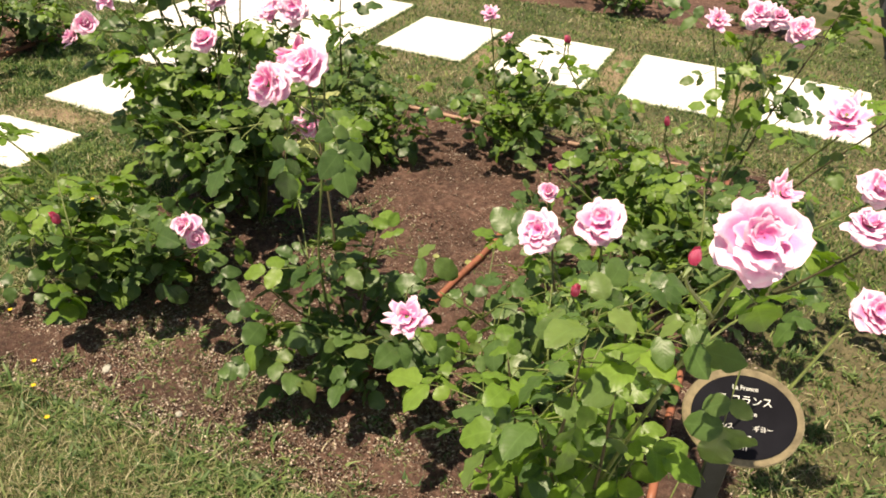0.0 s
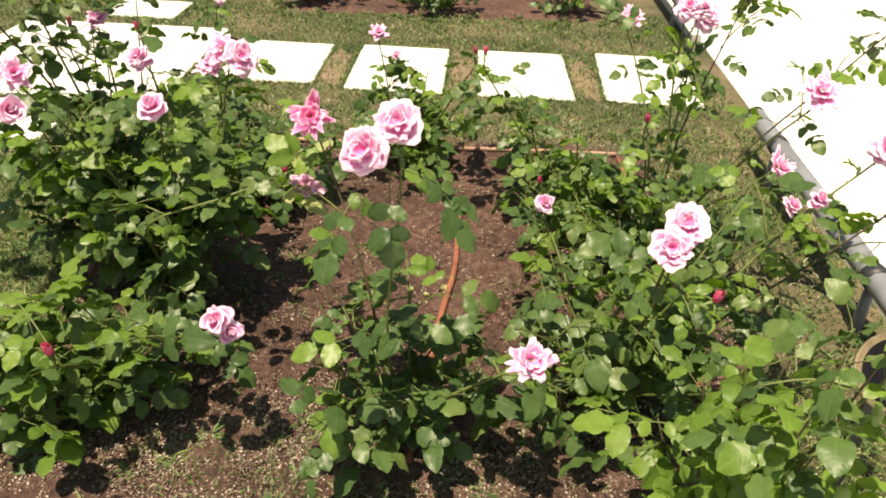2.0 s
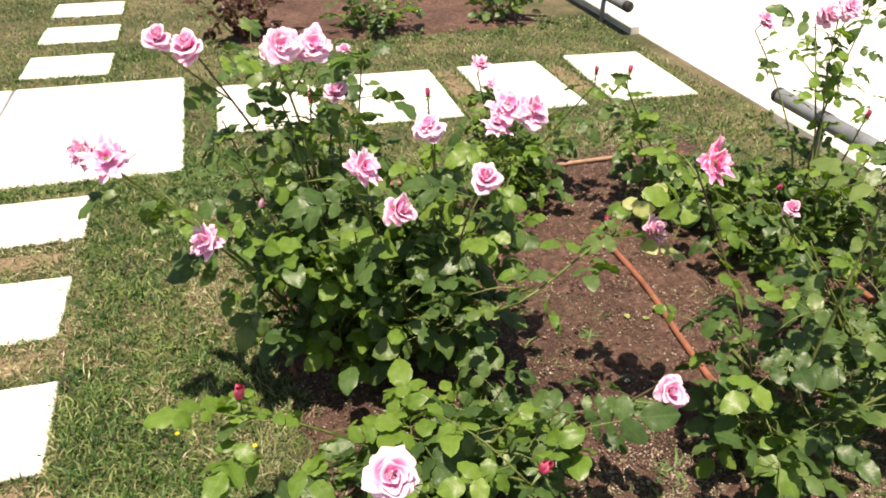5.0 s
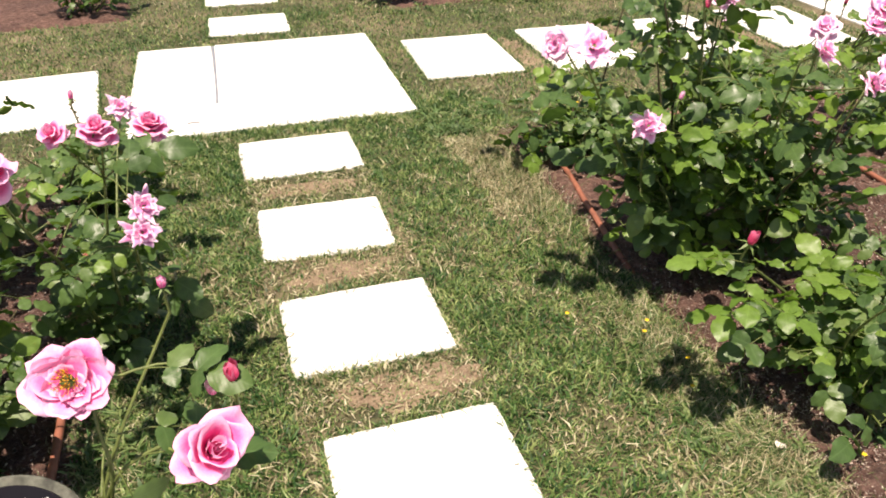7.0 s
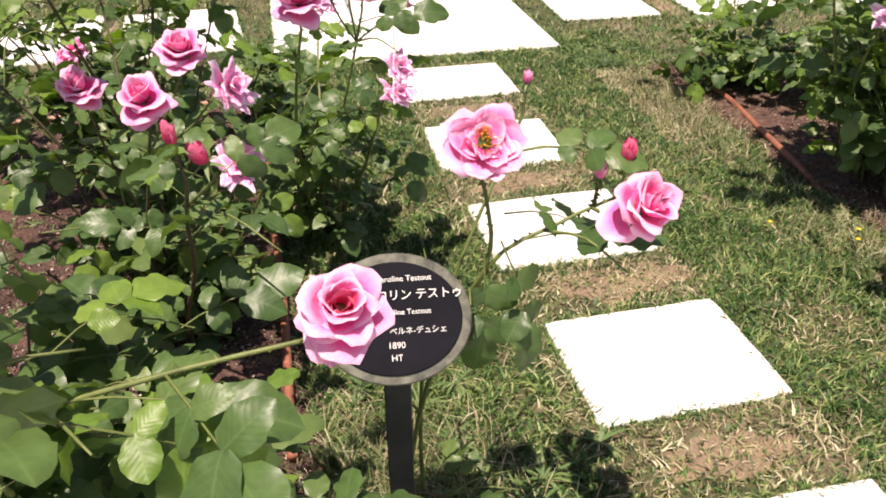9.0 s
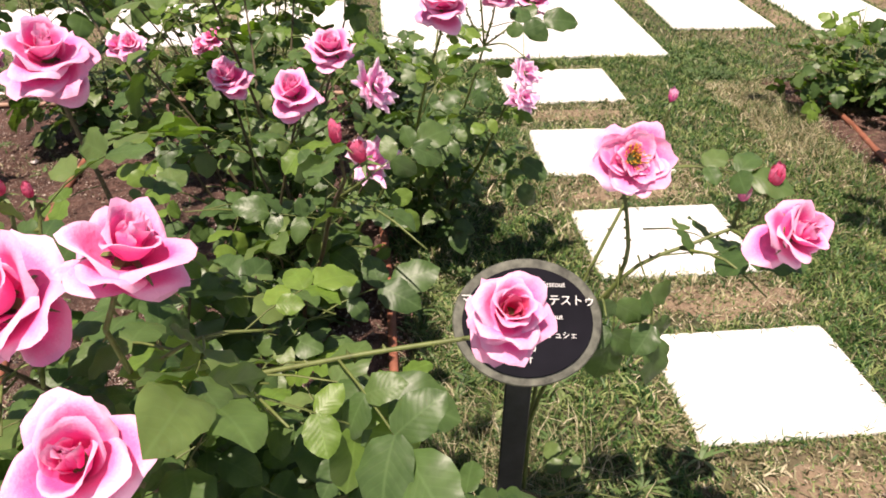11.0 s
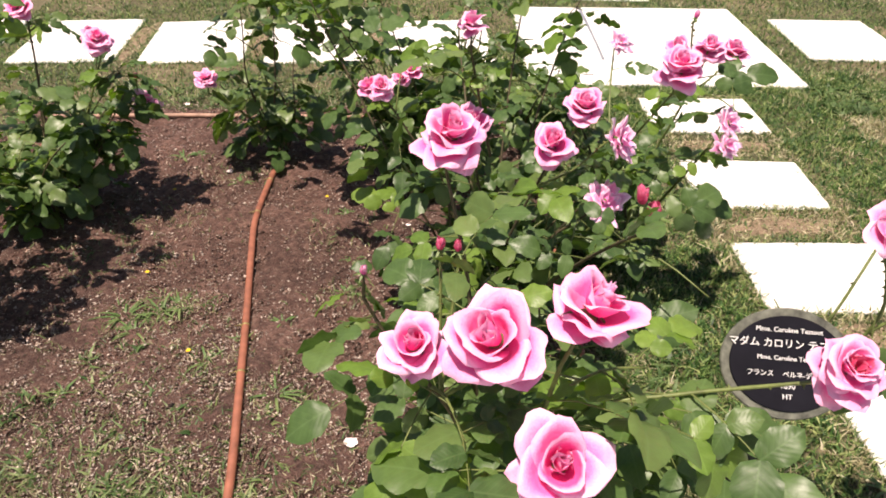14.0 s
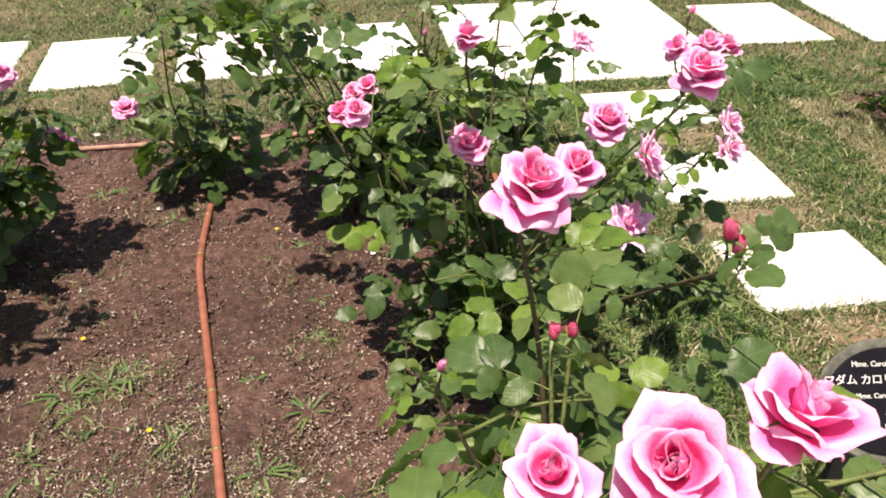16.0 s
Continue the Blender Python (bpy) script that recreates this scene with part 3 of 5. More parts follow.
def compound_leaf(seed, material, pairs=2, size=1.0):
    rng = random.Random(seed)
    verts, faces = [], []
    up = Vector((0, 0, 1))
    curve = rng.uniform(-0.25, 0.35)

    def rib(f):
        return Vector((curve * 0.03 * f * f, 0.105 * f, 0.012 * f - 0.03 * f * f)) * size

    tube([rib(f) for f in (0, 0.35, 0.7, 1.0)], lambda f: 0.0012 * (1.2 - 0.6 * f), 3, verts, faces, cap=False)
    marks = [1] * len(faces)
    uvs = [(0.5, 0.0)] * len(verts)
    spots = [0.48, 0.86] if pairs == 2 else [0.7]
    for f in spots:
        for s in (-1, 1):
            ang = radians(rng.uniform(52, 78)) * s
            way = Vector((math.sin(ang), math.cos(ang), rng.uniform(-0.2, 0.3))).normalized()
            nrm = (up + Vector((rng.uniform(-0.65, 0.65), rng.uniform(-0.65, 0.65), 0))).normalized()
            nrm = (nrm - way * nrm.dot(way)).normalized()
            ln = rng.uniform(0.038, 0.058) * size * (0.82 if f < 0.6 else 1.0)
            leaflet(verts, faces, uvs, rib(f), way, nrm, ln, ln * rng.uniform(0.70, 0.86), rng.uniform(0.0, 0.6), rng.uniform(0.0, 0.5))
    way = Vector((rng.uniform(-0.2, 0.2), 1, rng.uniform(-0.3, 0.1))).normalized()
    nrm = (up - way * up.dot(way)).normalized()
    ln = rng.uniform(0.056, 0.068) * size
    leaflet(verts, faces, uvs, rib(1.0), way, nrm, ln, ln * rng.uniform(0.72, 0.86), rng.uniform(0.0, 0.5), rng.uniform(0.05, 0.5))
    marks += [0] * (len(faces) - len(marks))
    return mesh_of("leaf", verts, faces, [material, M_CANE], True, uvs, marks)


LEAVES = [compound_leaf(i, M_LEAF, 2 if i % 4 else 1) for i in range(16)]
LEAVES_FRESH = [compound_leaf(40 + i, M_LEAF_FRESH, 2 if i % 3 else 1, 0.95) for i in range(6)]
LEAVES_RED = [compound_leaf(60 + i, M_LEAF_RED) for i in range(4)]
LEAVES_PALE = [compound_leaf(70 + i, M_LEAF_PALE, 1, 1.25) for i in range(2)]


def petal_mesh(seed, material, spread, width, length, curl, crumple=0.05, point=0.0):
    """One petal of a rose of radius about one: it bows out at the foot, stands at the angle `spread` from the axis and its rim rolls out by `curl` degrees."""
    rng = random.Random(seed)
    nu, nv = 9, 10
    verts, faces, uvs = [], [], []
    k1, k2 = rng.uniform(0, 50), rng.uniform(-0.3, 0.3)
    line = []
    r, z = 0.05, -0.2
    for j in range(41):
        f = j / 40
        line.append((r, z))
        a = radians(spread + 62 * max(0.0, 1 - f / 0.48) ** 1.4 + curl * max(0.0, (f - 0.60) / 0.40) ** 1.5)
        r = max(0.01, r + math.sin(a) * length / 40)
        z += math.cos(a) * length / 40
    for j in range(nv + 1):
        for i in range(nu + 1):
            u, v = i / nu * 2 - 1, j / nv
            reach = 0.93 - 0.26 * abs(u) ** 2.4 + (0.05 + point) * max(0.0, 1 - abs(u - k2) * 1.6) - point * 0.7 * abs(u) + 0.03 * math.sin(u * 7 + k1)
            q = min(39.9, max(0.0, v * reach * 40))
            a = int(q)
            r = line[a][0] + (line[a + 1][0] - line[a][0]) * (q - a)
            z = line[a][1] + (line[a + 1][1] - line[a][1]) * (q - a)
            w = width * math.sin(math.pi * (0.10 + 0.60 * v)) ** 0.7
            d = crumple * (noise.noise((u * 1.6 + k1, v * 2.0, k1)) * v * 1.9 + noise.noise((u * 3.5 - k1, v * 3.0, k1)) * v * v * 0.8)
            edge = max(0.0, abs(u) - 0.45) ** 1.6 * v * v * curl / 90
            r += d + edge * 0.35
            phi = u * w / max(r, 0.30)
            verts.append((r * math.sin(phi), r * math.cos(phi) - 0.06 * u * u * w, z + d * 0.8 - edge * 0.55 + 0.10 * u * u * w * (1 - curl / 90)))
            uvs.append((i / nu, min(1, v * (0.84 + 0.18 * abs(u)))))
    for j in range(nv):
        for i in range(nu):
            a = j * (nu + 1) + i
            faces.append((a, a + 1, a + nu + 2, a + nu + 1))
    return mesh_of("petal", verts, faces, material, True, uvs)


PETAL_KINDS = {   # spread, width, length, curl, crumple, point, how many
    "heart": (-19, 0.92, 0.90, 4, 0.03, 0.02, 4), "inner": (-9, 0.86, 1.0, 40, 0.06, 0.02, 4), "mid": (15, 0.80, 1.05, 68, 0.06, 0.02, 5),
    "flare": (38, 0.76, 1.12, 84, 0.08, 0.05, 5), "outer": (66, 0.74, 1.10, 84, 0.09, 0.06, 5), "drop": (98, 0.66, 1.06, 62, 0.09, 0.06, 4),
    "frill": (22, 0.50, 0.92, 62, 0.13, 0.0, 5), "frill_out": (52, 0.54, 1.0, 66, 0.13, 0.02, 5), "spent": (58, 0.34, 1.15, 60, 0.12, 0.16, 5),
    "flat": (70, 0.64, 1.02, -26, 0.10, 0.03, 5), "bud": (-9, 0.98, 1.12, -22, 0.02, 0.0, 3)}


def petal_set(material, deep):
    s = {}
    for i, (kind, (spread, width, length, curl, crumple, point, many)) in enumerate(PETAL_KINDS.items()):
        s[kind] = [petal_mesh(100 + 10 * i + k, deep if kind in ("heart", "bud") else material, spread, width, length, curl, crumple, point) for k in range(many)]
    s["core"] = [petal_mesh(300 + k, deep, 8, 0.62, 0.95, 40, 0.08) for k in range(3)]
    return s


PALE = petal_set(M_PALE_PINK, M_PALE_PINK)
PINK = petal_set(M_PINK, M_PINK)
DEEP = petal_set(M_DEEP, M_DEEP)
PINK_RED = petal_set(M_PINK, M_DEEP)


def calyx_mesh():
    verts, faces = tube([Vector((0, 0, z)) for z in (-0.62, -0.42, -0.30, -0.16, -0.05)], lambda f: (0.07, 0.10, 0.17, 0.16, 0.20)[int(round(f * 4))], 8)
    for k in range(5):
        a = 2 * math.pi * k / 5
        out = Vector((math.cos(a), math.sin(a), 0))
        way = (out + Vector((0, 0, -0.35))).normalized()
        side = Vector((-math.sin(a), math.cos(a), 0))
        b = len(verts)
        p = Vector((0, 0, -0.14)) + out * 0.12
        verts += [p + side * 0.09, p - side * 0.09, p + way * 0.3 + side * 0.07, p + way * 0.3 - side * 0.07, p + way * 0.66 - Vector((0, 0, 0.1))]
        faces += [(b, b + 1, b + 3, b + 2), (b + 2, b + 3, b + 4)]
    return mesh_of("calyx", verts, faces, M_CALYX)


def stamen_mesh():
    rng = random.Random(5)
    verts, faces = [], []
    for i in range(46):
        a, r = rng.uniform(0, 6.28), 0.30 * math.sqrt(rng.random())
        p = Vector((math.cos(a) * r * 0.6, math.sin(a) * r * 0.6, -0.08))
        q = Vector((math.cos(a) * r * 1.15, math.sin(a) * r * 1.15, 0.16 + rng.uniform(0, 0.12)))
        tube([p, q, q + Vector((0, 0, 0.035))], lambda f: 0.010 if f < 0.6 else 0.024, 4, verts, faces)
    return mesh_of("stamens", verts, faces, M_STAMEN)


CALYX = calyx_mesh()
STAMENS = stamen_mesh()
LAYERS = {   # petals a layer, kind, scale, lift
    "full": [(3, "heart", 0.66, 0.10), (4, "inner", 0.76, 0.07), (4, "mid", 0.86, 0.04), (5, "flare", 0.96, 0.0), (5, "outer", 1.06, -0.05), (3, "drop", 1.10, -0.10)],
    "cup": [(3, "heart", 0.98, 0.06), (3, "inner", 1.02, 0.03), (2, "mid", 1.05, 0.0), (3, "flare", 1.08, -0.02), (3, "outer", 1.14, -0.06), (2, "drop", 1.16, -0.10)],
    "ruffled": [(4, "frill", 0.62, 0.12), (5, "frill", 0.80, 0.08), (6, "frill_out", 0.84, 0.05), (6, "frill_out", 1.0, 0.0), (6, "outer", 1.0, -0.05), (4, "drop", 1.02, -0.10)],
    "hollow": [(4, "core", 0.55, -0.02), (4, "core", 0.72, 0.0), (4, "mid", 0.84, 0.02), (5, "flare", 0.98, 0.0), (5, "outer", 1.08, -0.06), (3, "drop", 1.12, -0.10)],
    "open": [(4, "frill_out", 0.52, 0.0), (6, "flat", 0.84, 0.0), (7, "flat", 1.04, -0.06), (6, "outer", 1.06, -0.12)],
    "shaggy": [(4, "frill", 0.7, 0.06), (5, "frill_out", 0.86, 0.02), (5, "spent", 1.0, 0.0), (5, "spent", 1.16, -0.08)],
    "bud": [(3, "bud", 0.9, 0.0), (2, "bud", 1.0, -0.02)],
}


def add_flower(bush, at, size, style, petals, rng, lean=None):
    """A flower whose heart is at the world's place `at`, size metres across, leaning as given (azimuth, tilt)."""
    az, tilt = lean if lean else (rng.uniform(-150, -30), rng.uniform(6, 42))
    if style == "bud":
        tilt = rng.uniform(3, 20) if not lean else tilt
    rot = pose(0, 0, 0, 0, 0, az) @ pose(0, 0, 0, 0, tilt, 0) @ pose(0, 0, 0, 0, 0, rng.uniform(0, 360))
    half = size * {"bud": 0.86, "open": 0.40, "hollow": 0.45}.get(style, 0.43 if size > 0.1 else 0.50)
    m = Matrix.Translation(Vector(at) - bush.location) @ rot @ Matrix.Scale(half, 4)
    fl = hang("flower" if style != "bud" else "bud", CALYX, bush, m)
    turn = rng.uniform(0, 360)
    for count, kind, scale, lift in LAYERS[style]:
        turn += rng.uniform(20, 50)
        for k in range(count):
            s = scale * rng.uniform(0.86, 1.12)
            pm = pose(0, 0, lift, rng.uniform(-18, 15), rng.uniform(-12, 12), turn + 360 * k / count + rng.uniform(-16, 16)) @ Matrix.Diagonal((s, s, s * rng.uniform(0.92, 1.06), 1))
            hang("petal", rng.choice(petals[kind]), fl, pm)
    if style == "open":
        hang("stamens", STAMENS, fl, None, "golden yellow stamens")
    return rot @ Vector((0, 0, 1))


def cane_path(a, b, rng, bow):
    a, b = Vector(a), Vector(b)
    mid = a.lerp(b, 0.5)
    out = Vector((b.x - a.x, b.y - a.y, 0))
    mid -= out * bow
    mid += Vector((rng.uniform(-0.05, 0.05), rng.uniform(-0.05, 0.05), 0.02))
    q = a.lerp(mid, 0.5) + Vector((rng.uniform(-0.015, 0.015), rng.uniform(-0.015, 0.015), 0))
    return smooth_path([a, q, mid, mid.lerp(b, 0.55) + Vector((rng.uniform(-0.012, 0.012), rng.uniform(-0.012, 0.012), 0.01)), b], 4)


def add_cane(bush, path, r0, r1, rng, material, thorns=True):
    o = bush.location
    pts = [p - o for p in path]
    verts, faces = tube(pts, lambda f: r0 + (r1 - r0) * f, 6)
    if thorns:
        n = len(pts)
        for i in range(1, n - 1):
            for _ in range(2):
                way = (pts[i + 1] - pts[i]).normalized()
                side = (way.orthogonal().normalized())
                side.rotate(Matrix.Rotation(rng.uniform(0, 6.28), 3, way))
                p = pts[i].lerp(pts[i + 1], rng.random())
                b = len(verts)
                h = 0.0024
                verts += [p + way * h * 1.6, p - way * h * 1.6, p + way.cross(side) * h * 0.6, p + side * 0.0085 - way * 0.002]
                faces += [(b, b + 2, b + 3), (b + 2, b + 1, b + 3), (b + 1, b, b + 3)]
    hang("cane", mesh_of("cane", verts, faces, material), bush)


def add_leaf(bush, at, out_az, rise, roll, scale, pool, rng):
    m = Matrix.Translation(Vector(at) - bush.location) @ pose(0, 0, 0, 0, 0, out_az) @ pose(0, 0, 0, rise, roll, 0) @ Matrix.Scale(scale, 4)
    hang("leaf", rng.choice(pool), bush, m)


def rose_bush(base, blooms, label, seed, shoots=9, reach=0.34, height=0.62, leaves=150, fresh=0.18, petals=PINK, pool=None, leaf_scale=1.0, group="rose bushes", pale=(), spray=(), tips=()):
    """blooms: (x, y, z, size, style[, lean]) in the world."""
    rng = random.Random(seed)
    bush = thing("rose_bush", (base[0], base[1], 0.0), label, "rose bush", group)
    lines = []
    foot = Vector((base[0], base[1], -0.02))
    clumps = []
    for bl in blooms:
        p = Vector(bl[:3])
        lean = bl[5] if len(bl) > 5 else None
        kind = petals if bl[4] != "bud" else (DEEP if rng.random() < 0.7 else petals)
        if bl[4] == "shaggy":
            kind = PALE
        if bl[4] == "spent_pink":
            axis_dir = add_flower(bush, p, bl[3], "shaggy", PINK, rng, lean)
        elif bl[4] == "red_open":
            axis_dir = add_flower(bush, p, bl[3], "hollow", PINK_RED, rng, lean)
        else:
            axis_dir = add_flower(bush, p, bl[3], bl[4], kind, rng, lean)
        end = p - axis_dir * bl[3] * 0.29
        near = [c for c in clumps if (c[0] - p).length < 0.16]
        if near:
            path = smooth_path([near[0][1], near[0][1].lerp(end, 0.5) + Vector((0, 0, -0.012)), end - axis_dir * 0.02, end], 4)
            add_cane(bush, path, 0.0026, 0.002, rng, M_CANE)
            lines.append((path, 0.35, 2))
            continue
        a = foot + Vector((rng.uniform(-0.04, 0.04), rng.uniform(-0.04, 0.04), 0))
        path = cane_path(a, end - axis_dir * 0.05, rng, rng.uniform(0.02, 0.16))
        if len(bl) > 6:
            path = smooth_path([a] + [Vector(q) for q in bl[6]] + [end - axis_dir * 0.05], 4)
        path.append(end - axis_dir * 0.02)
        path.append(end)
        add_cane(bush, path, 0.0042 if len(bl) > 6 else rng.uniform(0.0045, 0.007), 0.0022, rng, M_CANE if len(bl) > 6 or rng.random() < 0.6 else M_CANE_OLD)
        clumps.append((p, path[-5]))
        lines.append((path, 0.25, 15))
    turn = rng.uniform(0, 360)
    for i in range(shoots):
        turn += 137.5 + rng.uniform(-25, 25)
        r = reach * math.sqrt(rng.uniform(0.12, 1.0))
        h = height * rng.uniform(0.45, 1.0) * (1.05 - 0.35 * (r / reach) ** 2)
        end = Vector((base[0] + r * math.cos(radians(turn)), base[1] + r * math.sin(radians(turn)), h))
        a = foot + Vector((rng.uniform(-0.04, 0.04), rng.uniform(-0.04, 0.04), 0))
        path = cane_path(a, end, rng, rng.uniform(-0.05, 0.12))
        add_cane(bush, path, rng.uniform(0.004, 0.007), 0.0018, rng, M_CANE if rng.random() < 0.5 else M_CANE_OLD)
        lines.append((path, 0.2, 10))
    for tip in tips:
        path = cane_path(foot, tip, rng, rng.uniform(-0.02, 0.1))
        add_cane(bush, path, 0.005, 0.0016, rng, M_CANE_OLD)
        for k in range(5):
            add_leaf(bush, path[-1 - k // 2], k * 137.5 + rng.uniform(-30, 30), rng.uniform(-35, 35), rng.uniform(-40, 40), leaf_scale * rng.uniform(0.6, 0.95), pool or LEAVES, rng)
        lines.append((path, 0.28, 16))
    # side twigs
    twigs = []
    for path, start, w in lines:
        if w < 5:
            continue
        for _ in range(2):
            i = rng.randint(int(len(path) * 0.25), len(path) - 4)
            az = rng.uniform(0, 6.28)
            ln = rng.uniform(0.09, 0.2)
            end = path[i] + Vector((math.cos(az) * ln, math.sin(az) * ln, rng.uniform(-0.02, 0.13)))
            end.z = max(end.z, 0.07)
            tw = smooth_path([path[i], path[i].lerp(end, 0.5) + Vector((0, 0, 0.02)), end], 3)
            add_cane(bush, tw, 0.0026, 0.0012, rng, M_CANE, thorns=False)
            twigs.append((tw, 0.15, 5))
    lines += twigs
    total = sum(w for _, _, w in lines)
    az = rng.uniform(0, 360)
    for path, start, w in lines:
        count = max(1, round(leaves * w / total))
        n = len(path) - 1
        for k in range(count):
            az += 137.5 + rng.uniform(-30, 30)
            f = start + (0.98 - start) * ((k + rng.random()) / count) ** 0.8
            if w >= 9 and w != 10 and f > 0.95:
                f = 0.95
            i = min(int(f * n), n - 1)
            p = path[i].lerp(path[i + 1], f * n - i)
            if p.z < 0.06:
                p = p + Vector((0, 0, 0.06))
            if any((p - Vector(bl[:3])).length < 0.04 + bl[3] * 0.5 for bl in blooms if bl[3] > 0.05):
                continue
            if p.y < -1.76 and (p - Vector((-0.46, -1.90, 0.60))).length < 0.20:
                continue
            if -0.68 < p.x < -0.36 and p.y < -1.78 and 0.40 < p.z < 0.86:
                continue
            if seed == 19 and p.x > 3.17 and p.z < 0.95:
                continue
            if seed == 34 and (p.x > -0.25 or (p.x < -0.30 and p.z < 0.54) or (p.y > -1.80 and p.z > 0.36)):
                continue
            young = p.z > height * 0.8 and rng.random() < 0.25
            use = pool or (LEAVES_FRESH if young or rng.random() < fresh else LEAVES)
            sc = leaf_scale * rng.uniform(0.62, 1.22) * (0.8 if young else 1.0)
            if seed == 32 and p.y < -1.55:
                sc, use = sc * 0.72, LEAVES
            add_leaf(bush, p, az, rng.uniform(-42, 36), rng.uniform(-44, 44), sc, use, rng)
    for x, y, z, turn, rise in pale:
        add_leaf(bush, (x, y, z), turn, rise, 0, 1.0, LEAVES_PALE, rng)
    for x, y, z, turn, rise in spray:
        add_leaf(bush, (x, y, z), turn, rise, 0, 1.15, LEAVES_FRESH if rise >= 0 else LEAVES, rng)
    return bush


# right-hand bed
rose_bush((1.38, -0.80), [
    (1.015, -1.082, 0.673, 0.080, "shaggy", (-120, 50)), (0.838, -1.05, 0.90, 0.095, "shaggy", (-100, 45)), (0.772, -0.965, 0.885, 0.085, "ruffled", (-150, 70)),
    (1.045, -0.955, 1.11, 0.075, "cup"), (0.99, -1.02, 1.15, 0.055, "cup"), (1.255, -0.945, 1.09, 0.090, "ruffled", (-80, 55)), (1.335, -0.905, 1.075, 0.095, "ruffled", (-80, 40)),
    (1.40, -0.80, 0.916, 0.062, "cup", (-90, 15)), (1.33, -0.82, 0.90, 0.035, "bud"), (1.16, -1.0, 0.705, 0.034, "bud")],
    "tall pale pink rose bush at the edge of the bed", 11, 15, 0.36, 0.96, 285, 0.34, PALE, leaf_scale=1.05, tips=[(1.2, -0.75, 1.05), (1.5, -0.7, 1.0), (1.1, -0.9, 0.9), (1.35, -0.7, 0.95)])
rose_bush((1.62, -0.93), [
    (1.825, -0.985, 0.900, 0.095, "shaggy", (-100, 40)), (1.89, -1.01, 0.885, 0.095, "ruffled", (-70, 50)), (1.79, -1.0, 0.86, 0.07, "shaggy"), (1.593, -1.012, 0.877, 0.080, "ruffled"),
    (1.375, -1.255, 0.902, 0.078, "shaggy", (-60, 50)), (1.685, -1.195, 0.808, 0.075, "cup", (-90, 40)), (1.42, -1.385, 0.857, 0.068, "cup", (-40, 60)), (1.60, -0.99, 0.95, 0.03, "bud"), (2.11, -1.32, 0.655, 0.082, "shaggy", (-60, 60), [(1.61, -1.20, 0.36), (1.714, -1.385, 0.56), (1.86, -1.33, 0.595), (1.985, -1.277, 0.622)]), (2.03, -1.21, 0.632, 0.035, "bud")],
    "pale pink rose bush with many spent blooms in bare soil", 12, 12, 0.38, 0.86, 245, 0.34, PALE, leaf_scale=1.05, pale=[(2.0, -1.28, 0.632, -75, 48), (1.995, -1.278, 0.628, -120, 8)])
rose_bush((1.50, -1.50), [
    (1.597, -1.79, 0.45, 0.05, "bud"), (1.945, -1.70, 0.485, 0.066, "cup", (-100, 60)), (1.975, -1.69, 0.445, 0.060, "cup", (-60, 70)), (1.288, -1.785, 0.534, 0.096, "full", (-95, 42)), (1.042, -1.515, 0.557, 0.048, "bud")],
    "low spreading pale pink rose bush at the front of the bed", 13, 12, 0.36, 0.42, 185, 0.34, PALE, leaf_scale=1.08, spray=[(1.035, -1.515, 0.50, 75, 15), (1.05, -1.51, 0.46, 150, 5), (1.06, -1.51, 0.43, 10, 10), (1.09, -1.50, 0.40, 120, 0), (1.10, -1.51, 0.37, 210, 5), (1.13, -1.50, 0.33, 70, 0)])
rose_bush((2.37, -1.58), [
    (2.37, -1.745, 1.019, 0.110, "ruffled", (-100, 48)), (2.312, -1.808, 0.985, 0.112, "ruffled", (-115, 62)), (2.152, -1.44, 0.893, 0.085, "spent_pink", (-80, 65)),
    (2.665, -1.865, 0.536, 0.092, "shaggy", (-95, 40)),],
    "slender tall pale pink rose bush at the front of the bed", 14, 9, 0.24, 0.52, 120, 0.10, PALE, leaf_scale=1.08, spray=[(2.36, -1.79, 0.92, 180, -60), (2.38, -1.77, 0.93, -90, -20), (2.42, -1.77, 0.94, -120, -35), (2.30, -1.82, 0.90, 150, -30)],)
rose_bush((2.98, -1.45), [
    (3.012, -1.64, 0.755, 0.100, "ruffled", (-95, 35)), (2.918, -1.83, 0.81, 0.082, "ruffled", (-110, 50)), (3.012, -1.872, 0.717, 0.044, "bud"), (3.292, -1.63, 0.827, 0.044, "cup"),
    (3.262, -1.585, 0.785, 0.042, "cup"), (3.386, -1.238, 0.715, 0.080, "shaggy"), (2.785, -1.08, 0.49, 0.058, "cup"), (2.768, -1.02, 0.532, 0.032, "bud"), (3.51, -1.58, 0.85, 0.09, "ruffled"), (3.54, -1.42, 0.86, 0.09, "ruffled")],
    "broad leafy pale pink rose bush in bare soil", 15, 12, 0.42, 0.58, 225, 0.22, PALE)
rose_bush((3.2, -0.72), [
    (3.24, -0.645, 0.985, 0.092, "ruffled", (-100, 40)), (3.30, -0.60, 0.975, 0.08, "ruffled"), (3.39, -0.42, 0.900, 0.098, "ruffled", (-80, 45)), (3.13, -0.38, 0.885, 0.075, "shaggy"), (3.072, -0.992, 0.733, 0.040, "bud"), (3.47, -1.165, 0.91, 0.098, "shaggy", (-110, 35))],
    "wide pale pink rose bush with long thorny canes", 16, 12, 0.46, 0.60, 250, 0.3, PALE, tips=[(3.78, -0.92, 1.05), (3.5, -0.5, 1.08)])
